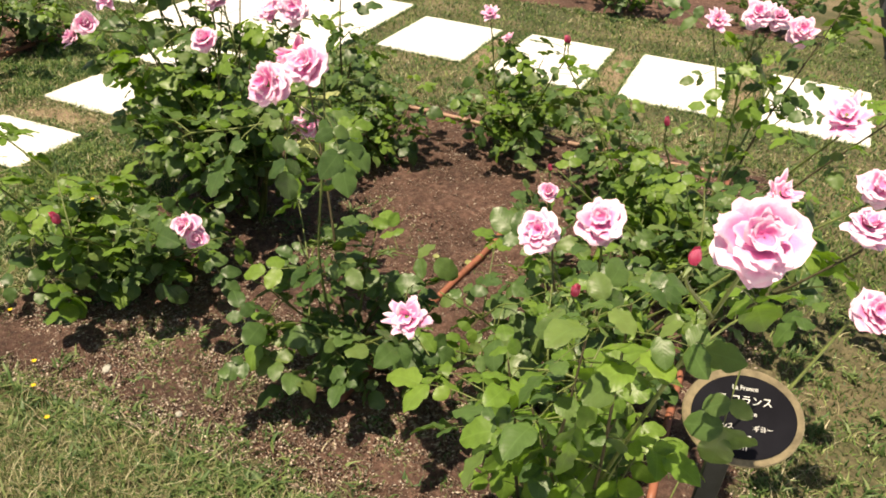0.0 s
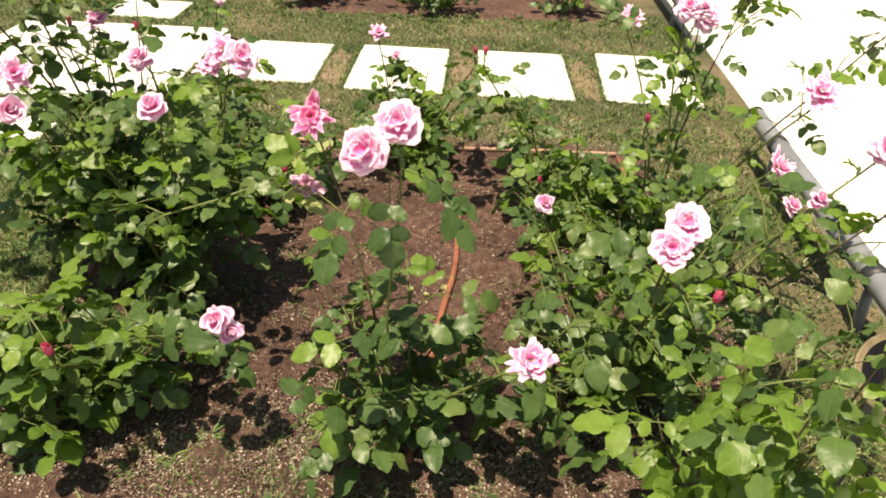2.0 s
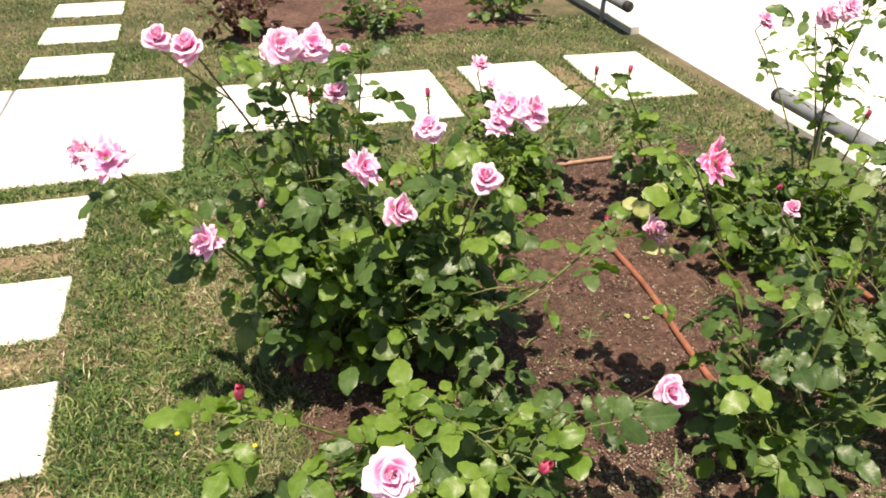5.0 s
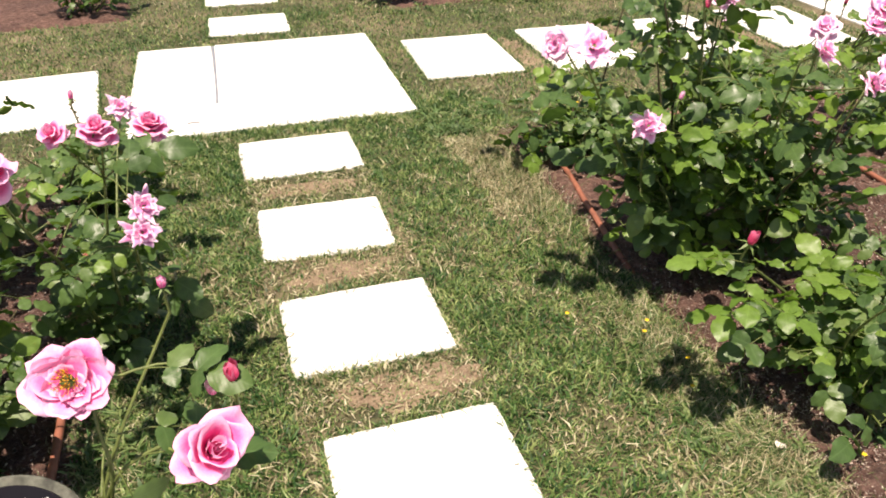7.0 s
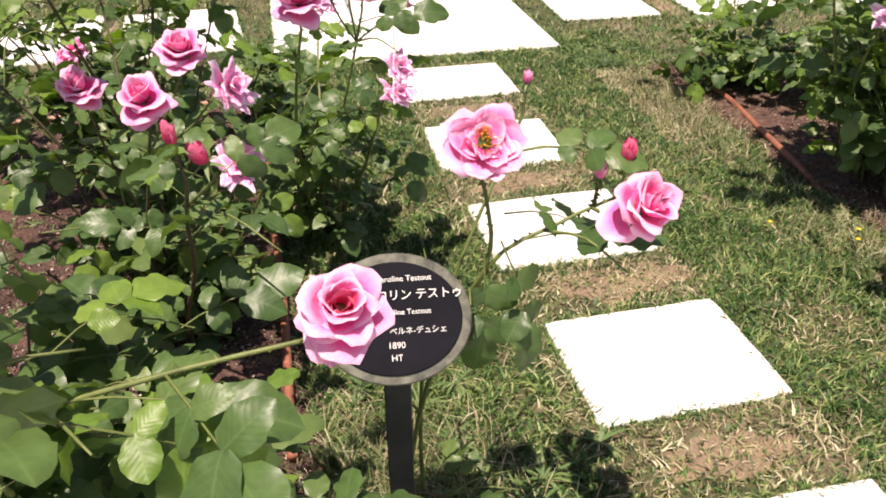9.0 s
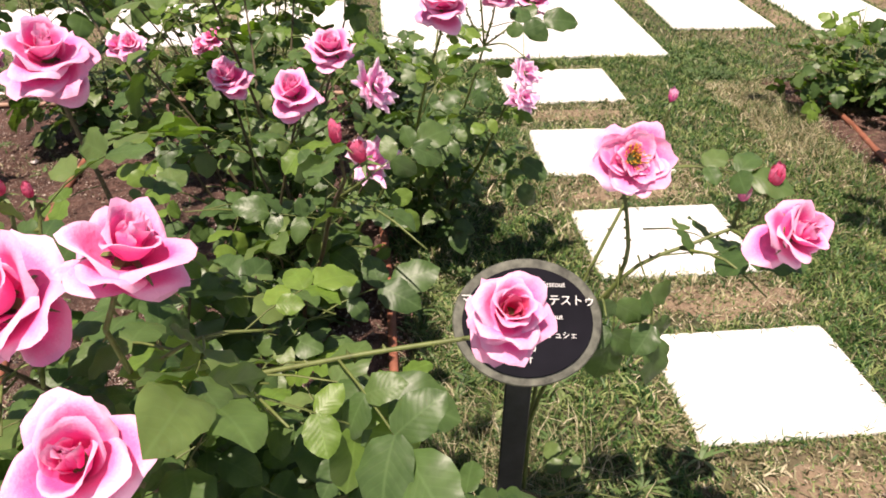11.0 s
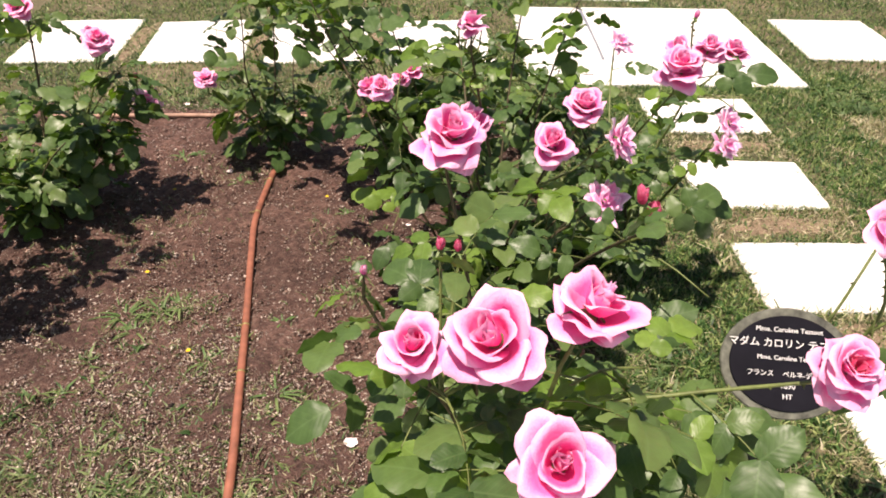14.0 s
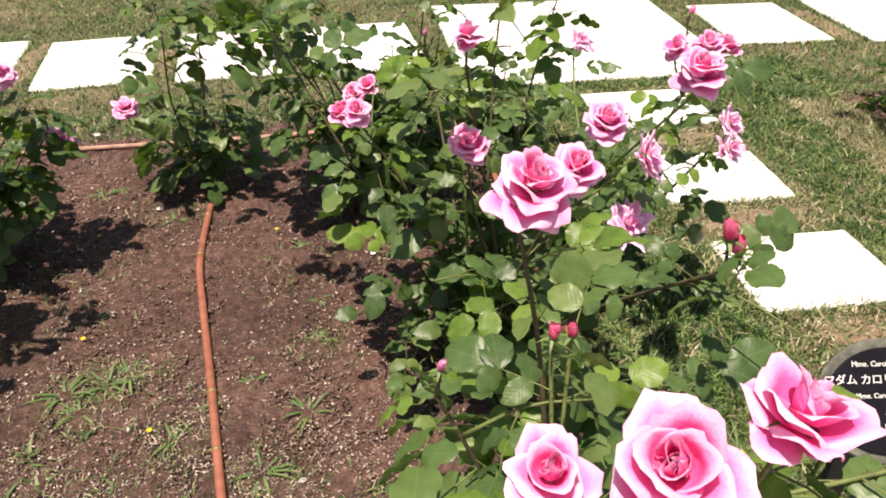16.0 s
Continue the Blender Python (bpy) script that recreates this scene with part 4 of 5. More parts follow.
rose_bush((2.34, 0.17), [(2.18, 0.135, 0.637, 0.072, "shaggy", (-90, 30)), (2.592, -0.10, 0.636, 0.040, "bud"), (2.25, 0.20, 0.52, 0.05, "shaggy")],
    "small upright fresh green rose bush at the back of the bed", 17, 10, 0.30, 0.50, 130, 0.5, PALE)
rose_bush((3.0, -0.28), [(2.62, -0.30, 0.70, 0.038, "bud")], "small dark leafy rose bush without blooms", 18, 10, 0.32, 0.58, 165, 0.3, PALE)
# high fresh share: lime leaf colour stands in for sun shining through
rose_bush((3.10, -2.03), [
    (3.248, -2.285, 1.146, 0.098, "ruffled", (-90, 40)), (3.185, -2.315, 1.115, 0.030, "bud"), (3.52, -1.81, 0.80, 0.08, "ruffled", (-60, 40))],
    "leafy rose bush in front of its name sign", 19, 10, 0.22, 0.86, 125, 0.8, PALE, leaf_scale=1.15, spray=[(3.305, -2.06, 0.80, 175, -62), (3.20, -2.16, 0.90, 150, 15)], tips=[(3.13, -2.23, 0.98), (3.08, -2.2, 0.88), (3.02, -2.2, 0.72)])
rose_bush((1.45, 0.10), [(1.57, -0.06, 0.80, 0.05, "cup")], "dense green rose bush at the corner of the bed", 20, 11, 0.36, 0.48, 150, 0.25, PALE)
rose_bush((1.78, -0.22), [], "dense green rose bush without blooms", 21, 9, 0.30, 0.50, 110, 0.2, PALE)
# left-hand bed
rose_bush((-0.88, -1.90), [
    (-1.067, -2.132, 0.838, 0.080, "cup", (-110, 20)), (-0.980, -2.185, 0.892, 0.128, "cup", (-125, 34)), (-0.873, -2.180, 0.930, 0.108, "cup", (15, 24)), (-0.915, -2.285, 0.810, 0.108, "cup", (-85, 34)),
    (-0.555, -2.158, 0.822, 0.090, "red_open", (-75, 34), [(-0.97, -2.0, 0.45), (-0.93, -2.09, 0.67), (-0.75, -2.12, 0.74)]), (-1.035, -2.018, 0.898, 0.026, "bud"), (-1.012, -2.010, 0.890, 0.024, "bud"), (-1.138, -1.965, 0.823, 0.024, "bud"),
    (-1.015, -1.865, 0.985, 0.108, "full", (-75, 22))],
    "pink rose bush with large blooms beside its name sign", 31, 12, 0.24, 0.70, 285, 0.14, PINK, leaf_scale=1.06,
    spray=[(-0.80, -2.08, 0.68, 60, -20), (-0.76, -2.09, 0.68, -150, -30), (-0.74, -2.06, 0.62, -100, -35), (-0.78, -2.02, 0.58, -60, -25), (-0.84, -2.10, 0.70, 130, -15), (-0.72, -2.02, 0.50, -40, -20), (-0.66, -2.02, 0.42, -90, -15), (-0.70, -1.98, 0.40, 20, -10), (-0.60, -2.05, 0.36, -60, -12), (-0.82, -2.12, 0.56, -110, -25), (-0.76, -2.10, 0.46, 160, -20)])
rose_bush((-0.87, -1.13), [
    (-0.944, -1.18, 0.70, 0.085, "cup", (-100, 16)), (-0.797, -1.42, 0.759, 0.090, "cup", (-90, 24)), (-0.725, -1.362, 0.816, 0.082, "full", (-80, 18)), (-0.645, -1.40, 0.752, 0.088, "shaggy", (-40, 65)),
    (-0.66, -1.38, 0.60, 0.105, "shaggy", (-70, 40)), (-0.715, -1.792, 0.833, 0.040, "bud"), (-0.683, -1.775, 0.796, 0.044, "bud"), (-0.953, -1.182, 0.933, 0.062, "cup", (-90, 4)),
    (-1.165, -1.03, 0.725, 0.066, "full"), (-1.195, -1.0, 0.715, 0.060, "cup"), (-0.96, -0.678, 0.769, 0.030, "bud")],
    "dense pink rose bush crowded with blooms", 32, 12, 0.28, 0.72, 225, 0.07, PINK, leaf_scale=1.1, tips=[(-1.42, -0.78, 1.0), (-0.78, -0.78, 0.95), (-0.62, -0.72, 0.88)])
rose_bush((-0.47, -0.72), [
    (-0.512, -1.28, 0.872, 0.100, "full", (-90, 18)), (-0.352, -1.0, 0.817, 0.078, "full", (-80, 16)), (-0.44, -1.02, 0.825, 0.055, "cup"), (-0.248, -0.905, 0.777, 0.085, "full", (-50, 18)),
    (-0.297, -1.11, 0.60, 0.070, "shaggy", (-60, 60)), (-0.285, -1.07, 0.645, 0.070, "shaggy", (-60, 50)), (-0.376, -0.262, 0.588, 0.078, "shaggy", (-80, 50)), (-0.39, -0.97, 0.88, 0.028, "bud")],
    "leggy pink rose bush at the edge of the lawn", 33, 5, 0.20, 0.55, 112, 0.07, PINK)
LOW, FORK = (-0.40, -1.80, 0.35), (-0.325, -1.86, 0.62)
rose_bush((-0.43, -1.76), [
    (-0.334, -1.870, 0.826, 0.122, "open", (-95, 55), [LOW, FORK, (-0.322, -1.852, 0.72)]), (-0.135, -1.877, 0.782, 0.044, "bud", (-90, 8), [LOW, FORK, (-0.22, -1.87, 0.69)]), (-0.165, -1.862, 0.752, 0.036, "bud"),
    (-0.168, -1.998, 0.782, 0.088, "cup", (-60, 50), [LOW, FORK, (-0.27, -1.93, 0.68)]), (-0.216, -1.695, 0.830, 0.026, "bud", (-90, 10), [(-0.40, -1.77, 0.35), (-0.34, -1.78, 0.58)])],
    "open pink rose on thorny canes beside the name sign", 34, 1, 0.05, 0.32, 60, 0.0, PINK,
    spray=[(-0.31, -1.88, 0.68, -150, -55), (-0.33, -1.87, 0.66, 170, -65), (-0.30, -1.86, 0.71, -80, -8)])
rose_bush((-1.68, 0.03), [(-1.865, -0.158, 0.42, 0.085, "ruffled", (-90, 15))], "small dark upright rose bush in bare soil", 35, 7, 0.14, 0.60, 62, 0.04, PINK, leaf_scale=1.25, tips=[(-1.72, -0.10, 0.74), (-1.60, -0.05, 0.70)])
rose_bush((-1.03, -0.26), [(-1.14, -0.385, 0.51, 0.066, "full"), (-1.10, -0.43, 0.55, 0.062, "cup")], "dense dark green rose bush with a few blooms", 36, 12, 0.36, 0.74, 205, 0.14, PINK, leaf_scale=1.1, tips=[(-1.22, -0.25, 0.76), (-0.9, -0.3, 0.8), (-1.35, -0.1, 0.7), (-1.56, -0.30, 0.76), (-1.42, -0.34, 0.80)])
rose_bush((-2.40, -0.45), [
    (-2.08, -0.48, 0.67, 0.100, "ruffled", (-60, 20)), (-2.12, -0.42, 0.66, 0.075, "full"), (-2.045, -0.34, 0.486, 0.028, "bud"), (-2.02, -0.34, 0.40, 0.090, "shaggy", (-70, 60)), (-2.39, -0.31, 0.72, 0.095, "full")],
    "broad dark green rose bush with pale blooms", 37, 12, 0.42, 0.60, 215, 0.12, PINK, leaf_scale=1.1, tips=[(-2.05, -0.40, 0.55)])
rose_bush((-0.62, 0.16), [], "low dark green rose bush at the corner of the bed", 38, 9, 0.28, 0.42, 110, 0.1, PINK)
# tips: unseen canes placed to throw dappled shadow on the soil
rose_bush((-2.55, -1.08), [], "dark green rose bush without blooms", 39, 10, 0.34, 0.78, 130, 0.1, PINK, tips=[(-2.16, -0.92, 0.95), (-2.20, -0.85, 0.90), (-2.32, -1.20, 1.0), (-2.36, -1.26, 0.95)])
# beyond the crossing path
rose_bush((1.42, 3.02), [], "dark red-leaved rose bush in the far bed", 51, 10, 0.34, 0.50, 90, 0.0, PINK, LEAVES_RED)
rose_bush((2.35, 2.95), [], "dark green rose bush in the far bed", 52, 10, 0.36, 0.5, 90, 0.2, PINK)
rose_bush((3.45, 2.98), [], "dark green rose bush in the far bed", 53, 10, 0.34, 0.5, 90, 0.2, PINK)
rose_bush((-0.85, 3.30), [], "dark green rose bush in the far bed", 54, 9, 0.34, 0.42, 80, 0.1, PINK)
rose_bush((-1.9, 3.2), [], "dark green rose bush in the far bed", 55, 9, 0.34, 0.5, 80, 0.1, PINK)

# ---- grass and small stuff ----


def inside(x, y, rect, pad=0.0):
    return (x > rect[0] - pad) & (x < rect[1] + pad) & (y > rect[2] - pad) & (y < rect[3] + pad)


def on_slab(x, y, pad):
    hit = np.zeros(x.shape, bool)
    for cx, cy, w, d, turn in SLABS + [(0.214, 1.522, 1.445, 1.42, J_TURN)]:
        a = radians(turn)
        dx, dy = x - cx, y - cy
        u, v = dx * math.cos(a) + dy * math.sin(a), -dx * math.sin(a) + dy * math.cos(a)
        hit |= (np.abs(u) < w / 2 + pad) & (np.abs(v) < d / 2 + pad)
    return hit


def blades(name, x, y, height, width, lean, material, label, z=-0.006, rng=None):
    """Thin bent blades, one island each, joined into one mesh."""
    n = len(x)
    az = rng.uniform(0, 2 * np.pi, n)
    la = rng.uniform(0, 2 * np.pi, n)
    ca, sa = np.cos(az), np.sin(az)
    lx, ly = np.cos(la) * lean, np.sin(la) * lean
    v = np.zeros((n, 5, 3))
    for k, (s, f) in enumerate(((-1, 0), (1, 0), (-0.75, 0.55), (0.75, 0.55), (0, 1))):
        bend = f * f
        v[:, k, 0] = x + ca * width * s / 2 + lx * height * bend
        v[:, k, 1] = y + sa * width * s / 2 + ly * height * bend
        v[:, k, 2] = z + height * f * (1 - 0.35 * lean * f)
    base = np.arange(n)[:, None] * 5
    loops = np.concatenate([base + np.array([[0, 1, 3, 2]]), base + np.array([[2, 3, 4]])], axis=1).ravel()
    me = bpy.data.meshes.new(name)
    me.vertices.add(n * 5)
    me.vertices.foreach_set("co", v.ravel())
    me.loops.add(n * 7)
    me.loops.foreach_set("vertex_index", loops.astype(np.int32))
    me.polygons.add(n * 2)
    starts = (np.arange(n)[:, None] * 7 + np.array([[0, 4]])).ravel()
    me.polygons.foreach_set("loop_start", starts.astype(np.int32))
    me.update(calc_edges=True)
    me.validate()
    me.materials.append(material)
    return tagged(new(name, me), label, "grass", kind="stuff")


def crumbs(name, x, y, size, z, material, label, rng):
    """Small four-cornered crumbs, one island each, joined into one mesh."""
    n = len(x)
    v = rng.normal(0, 1, (n, 4, 3))
    v /= np.linalg.norm(v, axis=2, keepdims=True)
    v = v * size[:, None, None] * np.array([1.3, 1.3, 0.75])
    v += np.stack([x, y, z], axis=1)[:, None, :]
    base = np.arange(n)[:, None] * 4
    loops = (base + np.array([[0, 1, 2, 0, 2, 3, 0, 3, 1, 1, 3, 2]])).ravel()
    me = bpy.data.meshes.new(name)
    me.vertices.add(n * 4)
    me.vertices.foreach_set("co", v.ravel())
    me.loops.add(n * 12)
    me.loops.foreach_set("vertex_index", loops.astype(np.int32))
    me.polygons.add(n * 4)
    me.polygons.foreach_set("loop_start", (np.arange(n * 4) * 3).astype(np.int32))
    me.update(calc_edges=True)
    me.validate()
    me.materials.append(material)
    tagged(new(name, me), label, "soil", kind="stuff")


def lawn():
    rng = np.random.default_rng(7)
    parts = []
    for x0, x1, y0, y1, dens in ((-0.75, 1.3, -2.6, 1.0, 27000), (-3.6, 4.2, 0.4, 3.0, 6500), (-0.8, 1.4, 3.0, 5.0, 3500), (0.9, 3.9, -2.6, -1.7, 11000), (3.35, 4.2, -1.9, 0.6, 7000), (-3.4, -0.6, -2.5, -1.6, 7000)):
        n = int((x1 - x0) * (y1 - y0) * dens)
        parts.append(np.stack([rng.uniform(x0, x1, n), rng.uniform(y0, y1, n)]))
    x, y = np.concatenate(parts, axis=1)
    edge = 0.06 * wobble(x, y, 3.0) + 0.05 * wobble(x, y, 11.0, 1.0)
    keep = ~on_slab(x, y, -0.010 + 0.010 * wobble(x, y, 14.0))
    for b in BEDS:
        keep &= ~inside(x, y, b, edge - 0.03)
    keep &= x < edge_x(y) - np.where((y > 0.55) & (y < 2.35), 0.0, 0.08)
    bare = wobble(x, y, 1.6, 4.0) + 0.5 * wobble(x, y, 8.0, 1.0)
    strip = (np.abs(x - 0.24) < 0.27) & (y < 0.7)          # trodden earth between the slabs
    keep &= rng.random(len(x)) < np.clip(1.05 - 0.5 * (bare > 0.45) - 0.25 * strip, 0.1, 1)
    x, y = x[keep], y[keep]
    n = len(x)
    strip = (np.abs(x - 0.24) < 0.27) & (y < 0.7)
    h = rng.uniform(0.010, 0.036, n) * (1 + 0.4 * wobble(x, y, 4.0) + 0.3 * wobble(x, y, 11.0) + 0.45 * wobble(x, y, 30.0, 2.0)) * np.where(strip, 0.75, 1.0)
    dry = ((wobble(x, y, 1.1, 2.0) > 0.45) & (rng.random(n) < 0.18)) | ((wobble(x, y, 5.0, 3.0) > 0.5) & (rng.random(n) < 0.35)) | (rng.random(n) < 0.03) | (strip & (rng.random(n) < 0.45)) | (inside(x, y, (0.92, 1.20, -0.38, 0.42), 0.06 * wobble(x, y, 6.0)) & (rng.random(n) < 0.75))
    w = rng.uniform(0.0030, 0.0080, n)
    lean = rng.uniform(0.2, 1.5, n)
    g = ~dry
    blades("lawn_grass", x[g], y[g], h[g], w[g], lean[g], M_GRASS, "short green lawn grass with dry patches", rng=rng)
    blades("dry_grass", x[dry], y[dry], h[dry] * 1.15, w[dry], lean[dry] * 1.2, M_STRAW, "straw-coloured dry lawn grass", rng=rng)
    # blades that lean over the rims of the slabs
    ex, ey = [], []
    for cx, cy, sw, sd, turn in SLABS + [(0.214, 1.522, 1.445, 1.42, J_TURN)]:
        m = int(620 * (sw + sd) * 2)
        t = rng.uniform(-0.5, 0.5, m)
        sidewise = rng.random(m) < sw / (sw + sd)
        far = np.where(rng.random(m) < 0.5, -0.5, 0.5)
        u = np.where(sidewise, t * sw, far * sw + np.sign(far) * rng.uniform(-0.004, 0.012, m))
        v2 = np.where(sidewise, far * sd + np.sign(far) * rng.uniform(-0.004, 0.012, m), t * sd)
        a = radians(turn)
        ex.append(cx + u * math.cos(a) - v2 * math.sin(a))
        ey.append(cy + u * math.sin(a) + v2 * math.cos(a))
    ex, ey = np.concatenate(ex), np.concatenate(ey)
    k = wobble(ex, ey, 9.0, 2.0) > -0.45
    ex, ey = ex[k], ey[k]
    n = len(ex)
    blades("edge_grass", ex, ey, rng.uniform(0.012, 0.036, n), rng.uniform(0.002, 0.005, n), rng.uniform(0.4, 1.6, n), M_GRASS, "grass creeping over the rims of the slabs", rng=rng)
    # longer growth at the edges of the beds
    xs, ys, hs = [], [], []
    for cx, cy, rx, ry, n, hh in ((1.08, -0.1, 0.13, 0.42, 2800, 0.075), (1.08, -1.3, 0.12, 0.45, 3000, 0.075), (2.0, -2.10, 0.75, 0.12, 3600, 0.075), (1.7, -2.20, 0.6, 0.12, 4200, 0.05), (1.12, -1.75, 0.15, 0.2, 2400, 0.06), (1.5, -2.3, 0.7, 0.16, 5200, 0.06), (2.3, -2.25, 0.6, 0.16, 4200, 0.06), (1.9, -1.98, 0.8, 0.06, 3000, 0.04), (-1.7, -1.78, 0.8, 0.06, 2600, 0.035), (3.62, -1.7, 0.15, 0.6, 2200, 0.06),
                                  (-0.50, -1.2, 0.10, 0.55, 1500, 0.05), (-0.42, -1.72, 0.2, 0.2, 2200, 0.10), (-0.34, -1.98, 0.22, 0.14, 2600, 0.09), (-0.55, -2.1, 0.2, 0.12, 1500, 0.07), (-1.9, -1.78, 0.8, 0.12, 3200, 0.06), (-1.6, 0.68, 1.2, 0.12, 2400, 0.06), (2.4, 0.62, 1.1, 0.12, 2600, 0.06)):
        xs.append(rng.normal(cx, rx * 0.6, n))
        ys.append(rng.normal(cy, ry * 0.6, n))
        hs.append(rng.uniform(0.35, 1.0, n) * hh)
    x, y, h = np.concatenate(xs), np.concatenate(ys), np.concatenate(hs)
    keep = ~on_slab(x, y, 0.005)
    x, y, h = x[keep], y[keep], h[keep]
    half = rng.random(len(x)) < 0.58
    blades("long_grass", x[half], y[half], h[half], rng.uniform(0.002, 0.004, half.sum()), rng.uniform(0.3, 1.3, half.sum()), M_STRAW, "long straw-dry grass at the bed edges", rng=rng)
    half = ~half
    blades("edge_weeds", x[half], y[half], h[half], rng.uniform(0.002, 0.005, half.sum()), rng.uniform(0.3, 1.3, half.sum()), M_WEED, "green weeds and grass at the bed edges", rng=rng)
    # low weeds scattered on the soil
    n = 9000
    bx = np.concatenate([rng.uniform(BED_L[0], BED_L[1], n), rng.uniform(BED_R[0], BED_R[1], n)])
    by = np.concatenate([rng.uniform(BED_L[2], BED_L[3], n), rng.uniform(BED_R[2], BED_R[3], n)])
    clump = wobble(bx, by, 2.4, 1.0) + 0.35 * (by < -1.35) + 0.25 * wobble(bx, by, 9.0)
    k = clump > 0.5
    bx, by = bx[k], by[k]
    for cx, cy, r, m in ((-1.90, -1.06, 0.11, 420), (-1.80, -1.0, 0.07, 200), (-2.1, -0.78, 0.13, 260), (-1.62, -1.26, 0.07, 170), (-1.42, -1.40, 0.09, 170), (-2.05, -1.62, 0.20, 1100), (-1.6, -1.72, 0.16, 700),
                         (-1.8, -0.16, 0.10, 180), (-1.32, -0.95, 0.06, 120), (1.85, -1.70, 0.16, 600), (2.15, -1.78, 0.15, 500), (2.6, -1.72, 0.18, 500), (2.15, -1.1, 0.12, 220), (1.95, -0.75, 0.14, 250), (1.72, -0.95, 0.08, 200), (2.75, -0.9, 0.1, 150), (-2.4, -1.5, 0.15, 600), (-1.95, -1.35, 0.25, 500), (-1.7, -1.5, 0.2, 500), (-1.3, -1.6, 0.15, 350), (-2.0, -0.5, 0.15, 250), (-1.35, -0.62, 0.10, 160)):
        bx = np.concatenate([bx, rng.normal(cx, r, m)])
        by = np.concatenate([by, rng.normal(cy, r * 0.6, m)])
    n = len(bx)
    dryish = rng.random(n) < 0.35
    blades("dry_weeds", bx[dryish], by[dryish], rng.uniform(0.006, 0.025, dryish.sum()), rng.uniform(0.002, 0.005, dryish.sum()), rng.uniform(0.6, 1.7, dryish.sum()), M_STRAW, "withered straw-coloured weeds on the soil", z=0.014, rng=rng)
    bx, by = bx[~dryish], by[~dryish]
    n = len(bx)
    blades("soil_weeds", bx, by, rng.uniform(0.008, 0.03, n), rng.uniform(0.002, 0.006, n), rng.uniform(0.5, 1.6, n), M_WEED, "scattered low green weeds on the soil", z=0.014, rng=rng)
    # broad-leaved weeds along the fronts of the beds
    wx, wy = [], []
    for cx, cy, rx, ry, m in ((-2.2, -1.74, 0.40, 0.09, 1500), (-1.75, -1.76, 0.25, 0.06, 700), (-2.1, -1.45, 0.3, 0.12, 500), (1.6, -2.08, 0.45, 0.09, 1200), (2.2, -2.05, 0.45, 0.10, 1300), (2.9, -2.2, 0.4, 0.10, 800), (1.02, -1.7, 0.10, 0.3, 700),
                              (-0.36, -1.9, 0.16, 0.12, 900), (-0.46, -1.2, 0.07, 0.45, 700), (3.68, -1.5, 0.14, 0.5, 900), (-1.7, 0.66, 0.45, 0.06, 900), (2.4, 0.6, 0.8, 0.06, 900), (2.2, -1.75, 0.4, 0.12, 600), (1.9, -0.85, 0.15, 0.10, 260), (1.0, 0.55, 0.12, 0.12, 500), (2.3, 2.7, 1.0, 0.1, 700)):
        hubs = max(4, m // 16)
        hx, hy = rng.normal(cx, rx, hubs), rng.normal(cy, ry, hubs)
        pick = rng.integers(0, hubs, m)
        wx.append(hx[pick] + rng.normal(0, 0.012, m))
        wy.append(hy[pick] + rng.normal(0, 0.012, m))
    wx, wy = np.concatenate(wx), np.concatenate(wy)
    k = ~on_slab(wx, wy, 0.01)
    wx, wy = wx[k], wy[k]
    n = len(wx)
    blades("leafy_weeds", wx, wy, rng.uniform(0.012, 0.045, n), rng.uniform(0.006, 0.014, n), rng.uniform(0.6, 1.7, n), M_WEED, "low broad-leaved green weeds at the bed fronts", z=0.006, rng=rng)
    # clods of earth
    n = 60000
    cx = np.concatenate([rng.uniform(BED_L[0], BED_L[1], n // 2), rng.uniform(BED_R[0], BED_R[1], n // 2)])
    cy = np.concatenate([rng.uniform(BED_L[2], BED_L[3], n // 2), rng.uniform(BED_R[2], BED_R[3], n // 2)])
    crumbs("soil_clods", cx, cy, 0.0022 + 0.0075 * rng.random(n) ** 4, 0.016 + rng.uniform(-0.004, 0.004, n), M_CLOD, "dark crumbly clods of garden soil", rng)
    # pale chips and crumbs
    n = 90000
    cx = np.concatenate([rng.uniform(BED_L[0], BED_L[1], n // 2), rng.uniform(BED_R[0], BED_R[1], n // 2), rng.uniform(-0.05, 0.55, 700)])
    cy = np.concatenate([rng.uniform(BED_L[2], BED_L[3], n // 2), rng.uniform(BED_R[2], BED_R[3], n // 2), rng.uniform(-1.3, 0.3, 700)])
    m = 40000
    cx = np.concatenate([cx, rng.normal(-1.75, 0.55, m), rng.normal(2.2, 0.6, m)])
    cy = np.concatenate([cy, np.clip(rng.normal(-1.45, 0.3, m), -1.8, 0.4), np.clip(rng.normal(-1.68, 0.2, m), -2.0, 0.4)])
    k = ~on_slab(cx, cy, 0.0) & ((cx < -0.6) | (cx > 1.2) | (np.abs(cx - 0.25) < 0.32))
    cx, cy = cx[k], cy[k]
    n = len(cx)
    s = 0.0015 + 0.0052 * rng.random(n) ** 3
    lie = np.where(cx > -0.08, np.where(cx < 0.58, 0.002, 0.017), 0.017) + rng.uniform(-0.003, 0.004, n)
    crumbs("soil_chips", cx, cy, s, lie, M_CHIP, "pale grit and wood chips strewn over the soil", rng)


lawn()


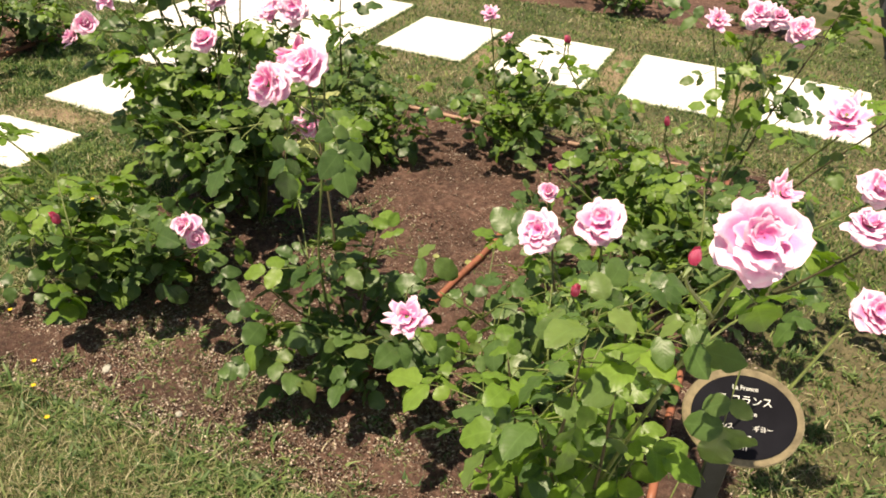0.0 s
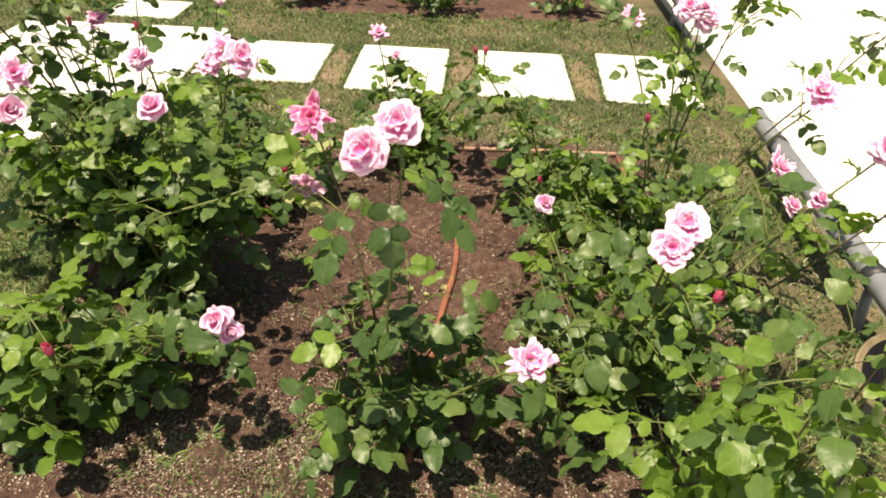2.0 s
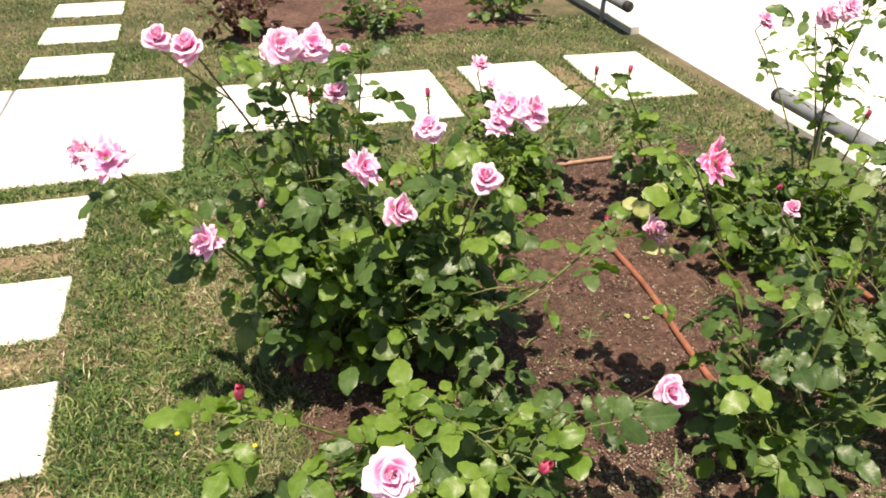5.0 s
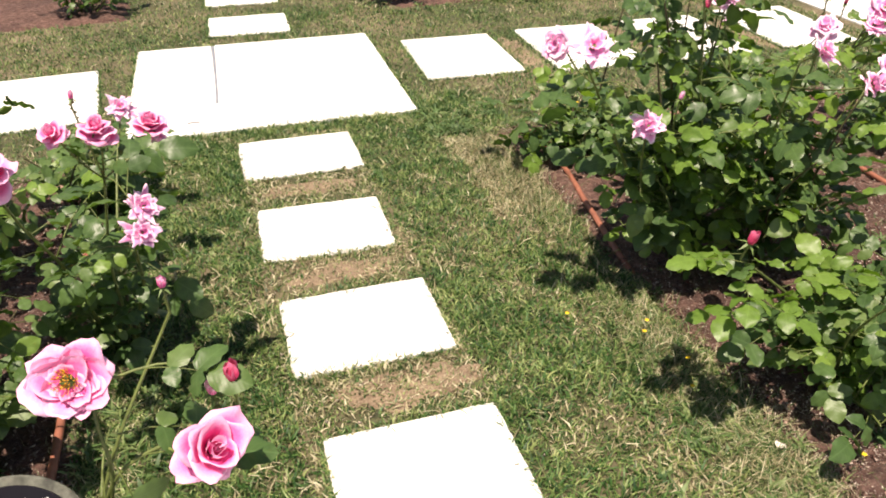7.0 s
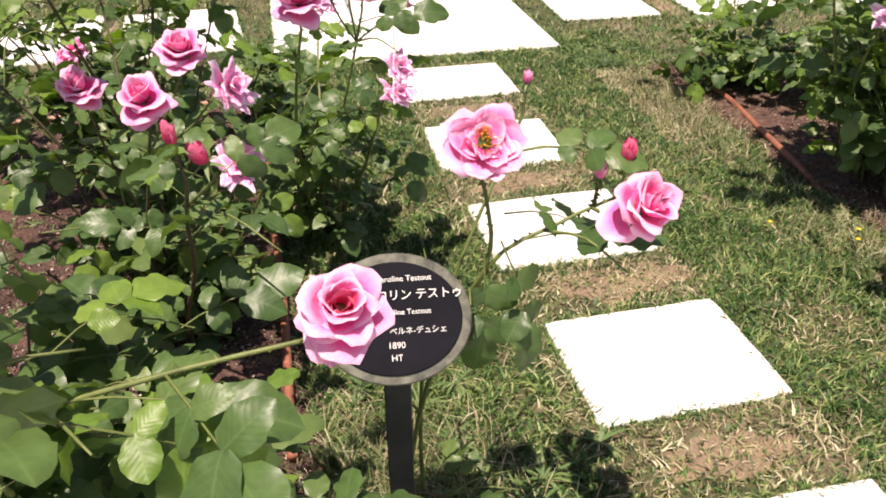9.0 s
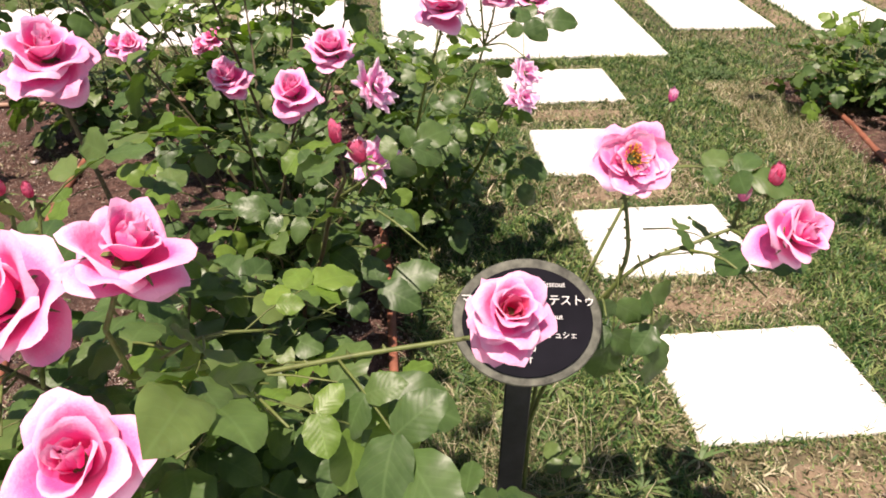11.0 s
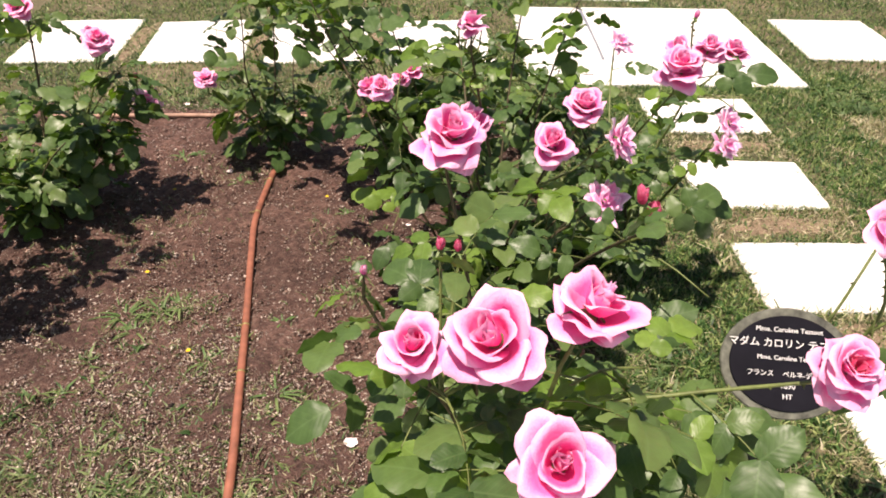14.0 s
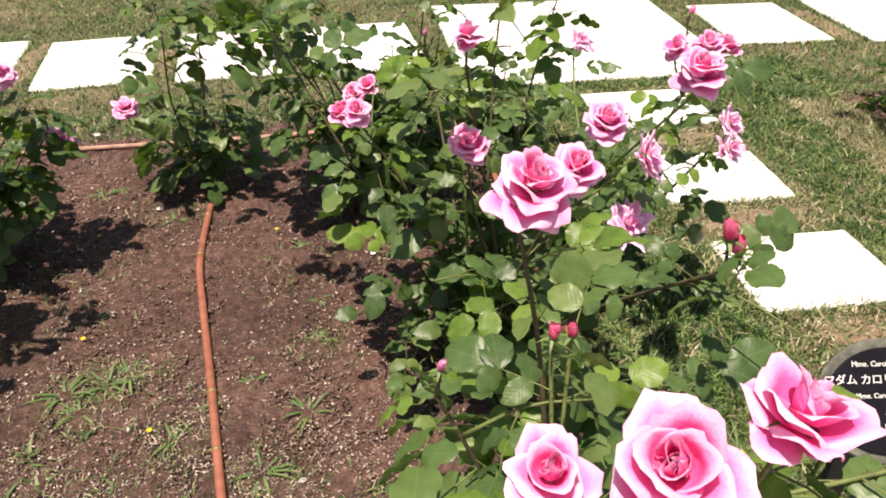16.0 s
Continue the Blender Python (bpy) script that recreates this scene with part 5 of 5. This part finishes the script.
def weed_tuft(x, y, size, seed, label="small green grassy weed in bare soil"):
    rng = random.Random(seed)
    root = thing("weed_tuft", (x, y, 0.014), label, "weed", "weeds in the beds")
    for k in range(13):
        a = rng.uniform(0, 6.28)
        ln = size * rng.uniform(0.5, 1.0)
        out = Vector((math.cos(a), math.sin(a), 0))
        side = Vector((-math.sin(a), math.cos(a), 0))
        rise = rng.uniform(0.25, 0.8)
        verts, faces = [], []
        for f, w in ((0, 0.5), (0.35, 1.0), (0.7, 0.8), (1.0, 0.05)):
            p = out * ln * f + Vector((0, 0, ln * rise * f * (1.3 - f) - 0.006))
            verts += [p + side * 0.0035 * w, p - side * 0.0035 * w]
        for j in range(3):
            faces.append((j * 2, j * 2 + 1, j * 2 + 3, j * 2 + 2))
        hang("blade", mesh_of("blade", verts, faces, M_WEED), root)


for i, (x, y, s) in enumerate(((-2.06, 0.0, 0.075), (-2.0, 0.02, 0.05), (-1.34, -1.21, 0.085), (-1.45, -1.38, 0.085), (-1.31, -0.94, 0.07), (-1.95, -1.05, 0.11), (-1.85, -1.03, 0.10), (-1.80, -1.0, 0.09),
                               (-1.90, -1.12, 0.09), (-1.30, -0.75, 0.05), (-1.48, -1.08, 0.05), (-1.78, -0.22, 0.07), (-1.66, -1.25, 0.07), (-1.35, -0.45, 0.05), (-0.42, -0.78, 0.15), (-0.39, -0.76, 0.12), (2.2, -0.95, 0.06), (2.6, -1.35, 0.07), (2.15, -1.55, 0.08),
                               (1.85, -1.62, 0.08), (2.75, -1.62, 0.07), (0.92, 0.70, 0.10), (0.98, 0.72, 0.09), (2.0, -0.6, 0.05), (0.0, -1.70, 0.08), (-0.35, -1.5, 0.10), (-0.3, -1.62, 0.09), (-0.25, -1.45, 0.08), (-2.0, 0.62, 0.16), (-1.85, 0.60, 0.18), (-1.75, 0.66, 0.15), (-1.64, 0.61, 0.14), (-1.92, 0.68, 0.15), (-0.22, -1.85, 0.13), (-0.15, -1.76, 0.11), (-0.30, -1.78, 0.12), (-0.25, -1.95, 0.11), (-0.02, -1.93, 0.10), (-0.36, -1.93, 0.11))):
    weed_tuft(x, y, s, 300 + i)


def little_flower(x, y, h, seed):
    rng = random.Random(seed)
    root = thing("yellow_wildflower", (x, y, 0.0), "tiny yellow wildflower in the grass", "flower", "yellow wildflowers")
    top = Vector((rng.uniform(-0.01, 0.01), rng.uniform(-0.01, 0.01), h))
    verts, faces = tube([Vector((0, 0, -0.01)), top * 0.5 + Vector((0.003, 0, 0)), top], 0.0009, 4)
    hang("stem", mesh_of("stem", verts, faces, M_CANE), root)
    for k in range(6):
        a = k * math.pi / 3
        out, side = Vector((math.cos(a), math.sin(a), 0.25)), Vector((-math.sin(a), math.cos(a), 0))
        verts = [top, top + out * 0.004 + side * 0.0028, top + out * 0.0085, top + out * 0.004 - side * 0.0028]
        hang("petal", mesh_of("petal", verts, [(0, 1, 2, 3)], M_YELLOW), root)


for i, (x, y, h) in enumerate(((1.02, -1.22, 0.06), (1.05, -1.18, 0.07), (1.08, -1.35, 0.06), (1.04, -1.45, 0.05), (1.62, -2.02, 0.05), (1.75, -2.1, 0.05), (1.55, -1.95, 0.06), (0.85, -1.05, 0.05), (-0.38, -1.55, 0.06),
                              (-1.95, -0.85, 0.03), (-1.72, -1.22, 0.03), (-1.42, -0.35, 0.03), (-2.0, -0.3, 0.03), (1.7, 0.55, 0.05), (1.3, -1.8, 0.05))):
    little_flower(x, y, h, 500 + i)


def fallen_petal(x, y, size, turn, material, label):
    verts, faces = [], []
    for j in range(5):
        for i in range(5):
            u, v = i / 2 - 1, j / 2 - 1
            r = math.sqrt(max(u * u, v * v)) / max(1e-6, math.hypot(u, v)) if (u or v) else 1
            verts.append((u * r * size / 2, v * r * size / 2 * 0.8, 0.006 + 0.18 * size * (u * u + v * v)))
    for j in range(4):
        for i in range(4):
            a = j * 5 + i
            faces.append((a, a + 1, a + 6, a + 5))
    ob = new("fallen_petal", mesh_of("fallen_petal", verts, faces, material))
    ob.matrix_basis = pose(x, y, 0.012, 6, 4, turn)
    tagged(ob, label, "petal", "fallen petals")


for i, (x, y, s) in enumerate(((-1.24, -1.55, 0.035), (-1.84, -0.14, 0.028), (-2.19, 0.54, 0.03), (1.14, -1.69, 0.03), (-1.12, -0.55, 0.02), (2.2, -1.2, 0.02))):
    fallen_petal(x, y, s, 40 * i, M_FALLEN, "curled whitish fallen rose petal on the ground")
for i, (x, y, s) in enumerate(((2.5, -0.89, 0.04), (2.37, -0.90, 0.03), (2.43, -0.93, 0.025))):
    fallen_petal(x, y, s, 70 * i, M_LEAF_PALE, "yellowed fallen rose leaf on the soil")


def pebble(x, y, size, seed):
    """A half-sunk rounded stone with an uneven surface."""
    bm = bmesh.new()
    bmesh.ops.create_icosphere(bm, subdivisions=2, radius=size / 2)
    for v in bm.verts:
        k = 1 + 0.30 * noise.noise(v.co * (1.6 / size) + Vector((seed, 0, 0)))
        v.co = Vector((v.co.x * k, v.co.y * k * 0.8, v.co.z * k * 0.6))
    me = bpy.data.meshes.new("pebble")
    bm.to_mesh(me)
    bm.free()
    me.materials.append(M_STONE)
    ob = new("pebble", me)
    ob.matrix_basis = pose(x, y, 0.014 + size * 0.12, 0, 0, seed * 47)
    tagged(ob, "small rounded pale grey stone half sunk in soil", "stone", "pebbles in the bed")


M_STONE = plain("pebble_grey", (0.36, 0.35, 0.32), 0.85, scale=90, spread=0.3, bump=0.3)
for i, (x, y, size) in enumerate(((-1.62, -1.755, 0.05), (-1.575, -1.765, 0.035), (-1.66, -1.73, 0.028), (-1.36, -1.42, 0.022), (-1.80, -1.52, 0.020), (1.72, -1.86, 0.030), (2.02, -1.92, 0.024), (2.55, -1.55, 0.022))):
    pebble(x, y, size, i + 1)
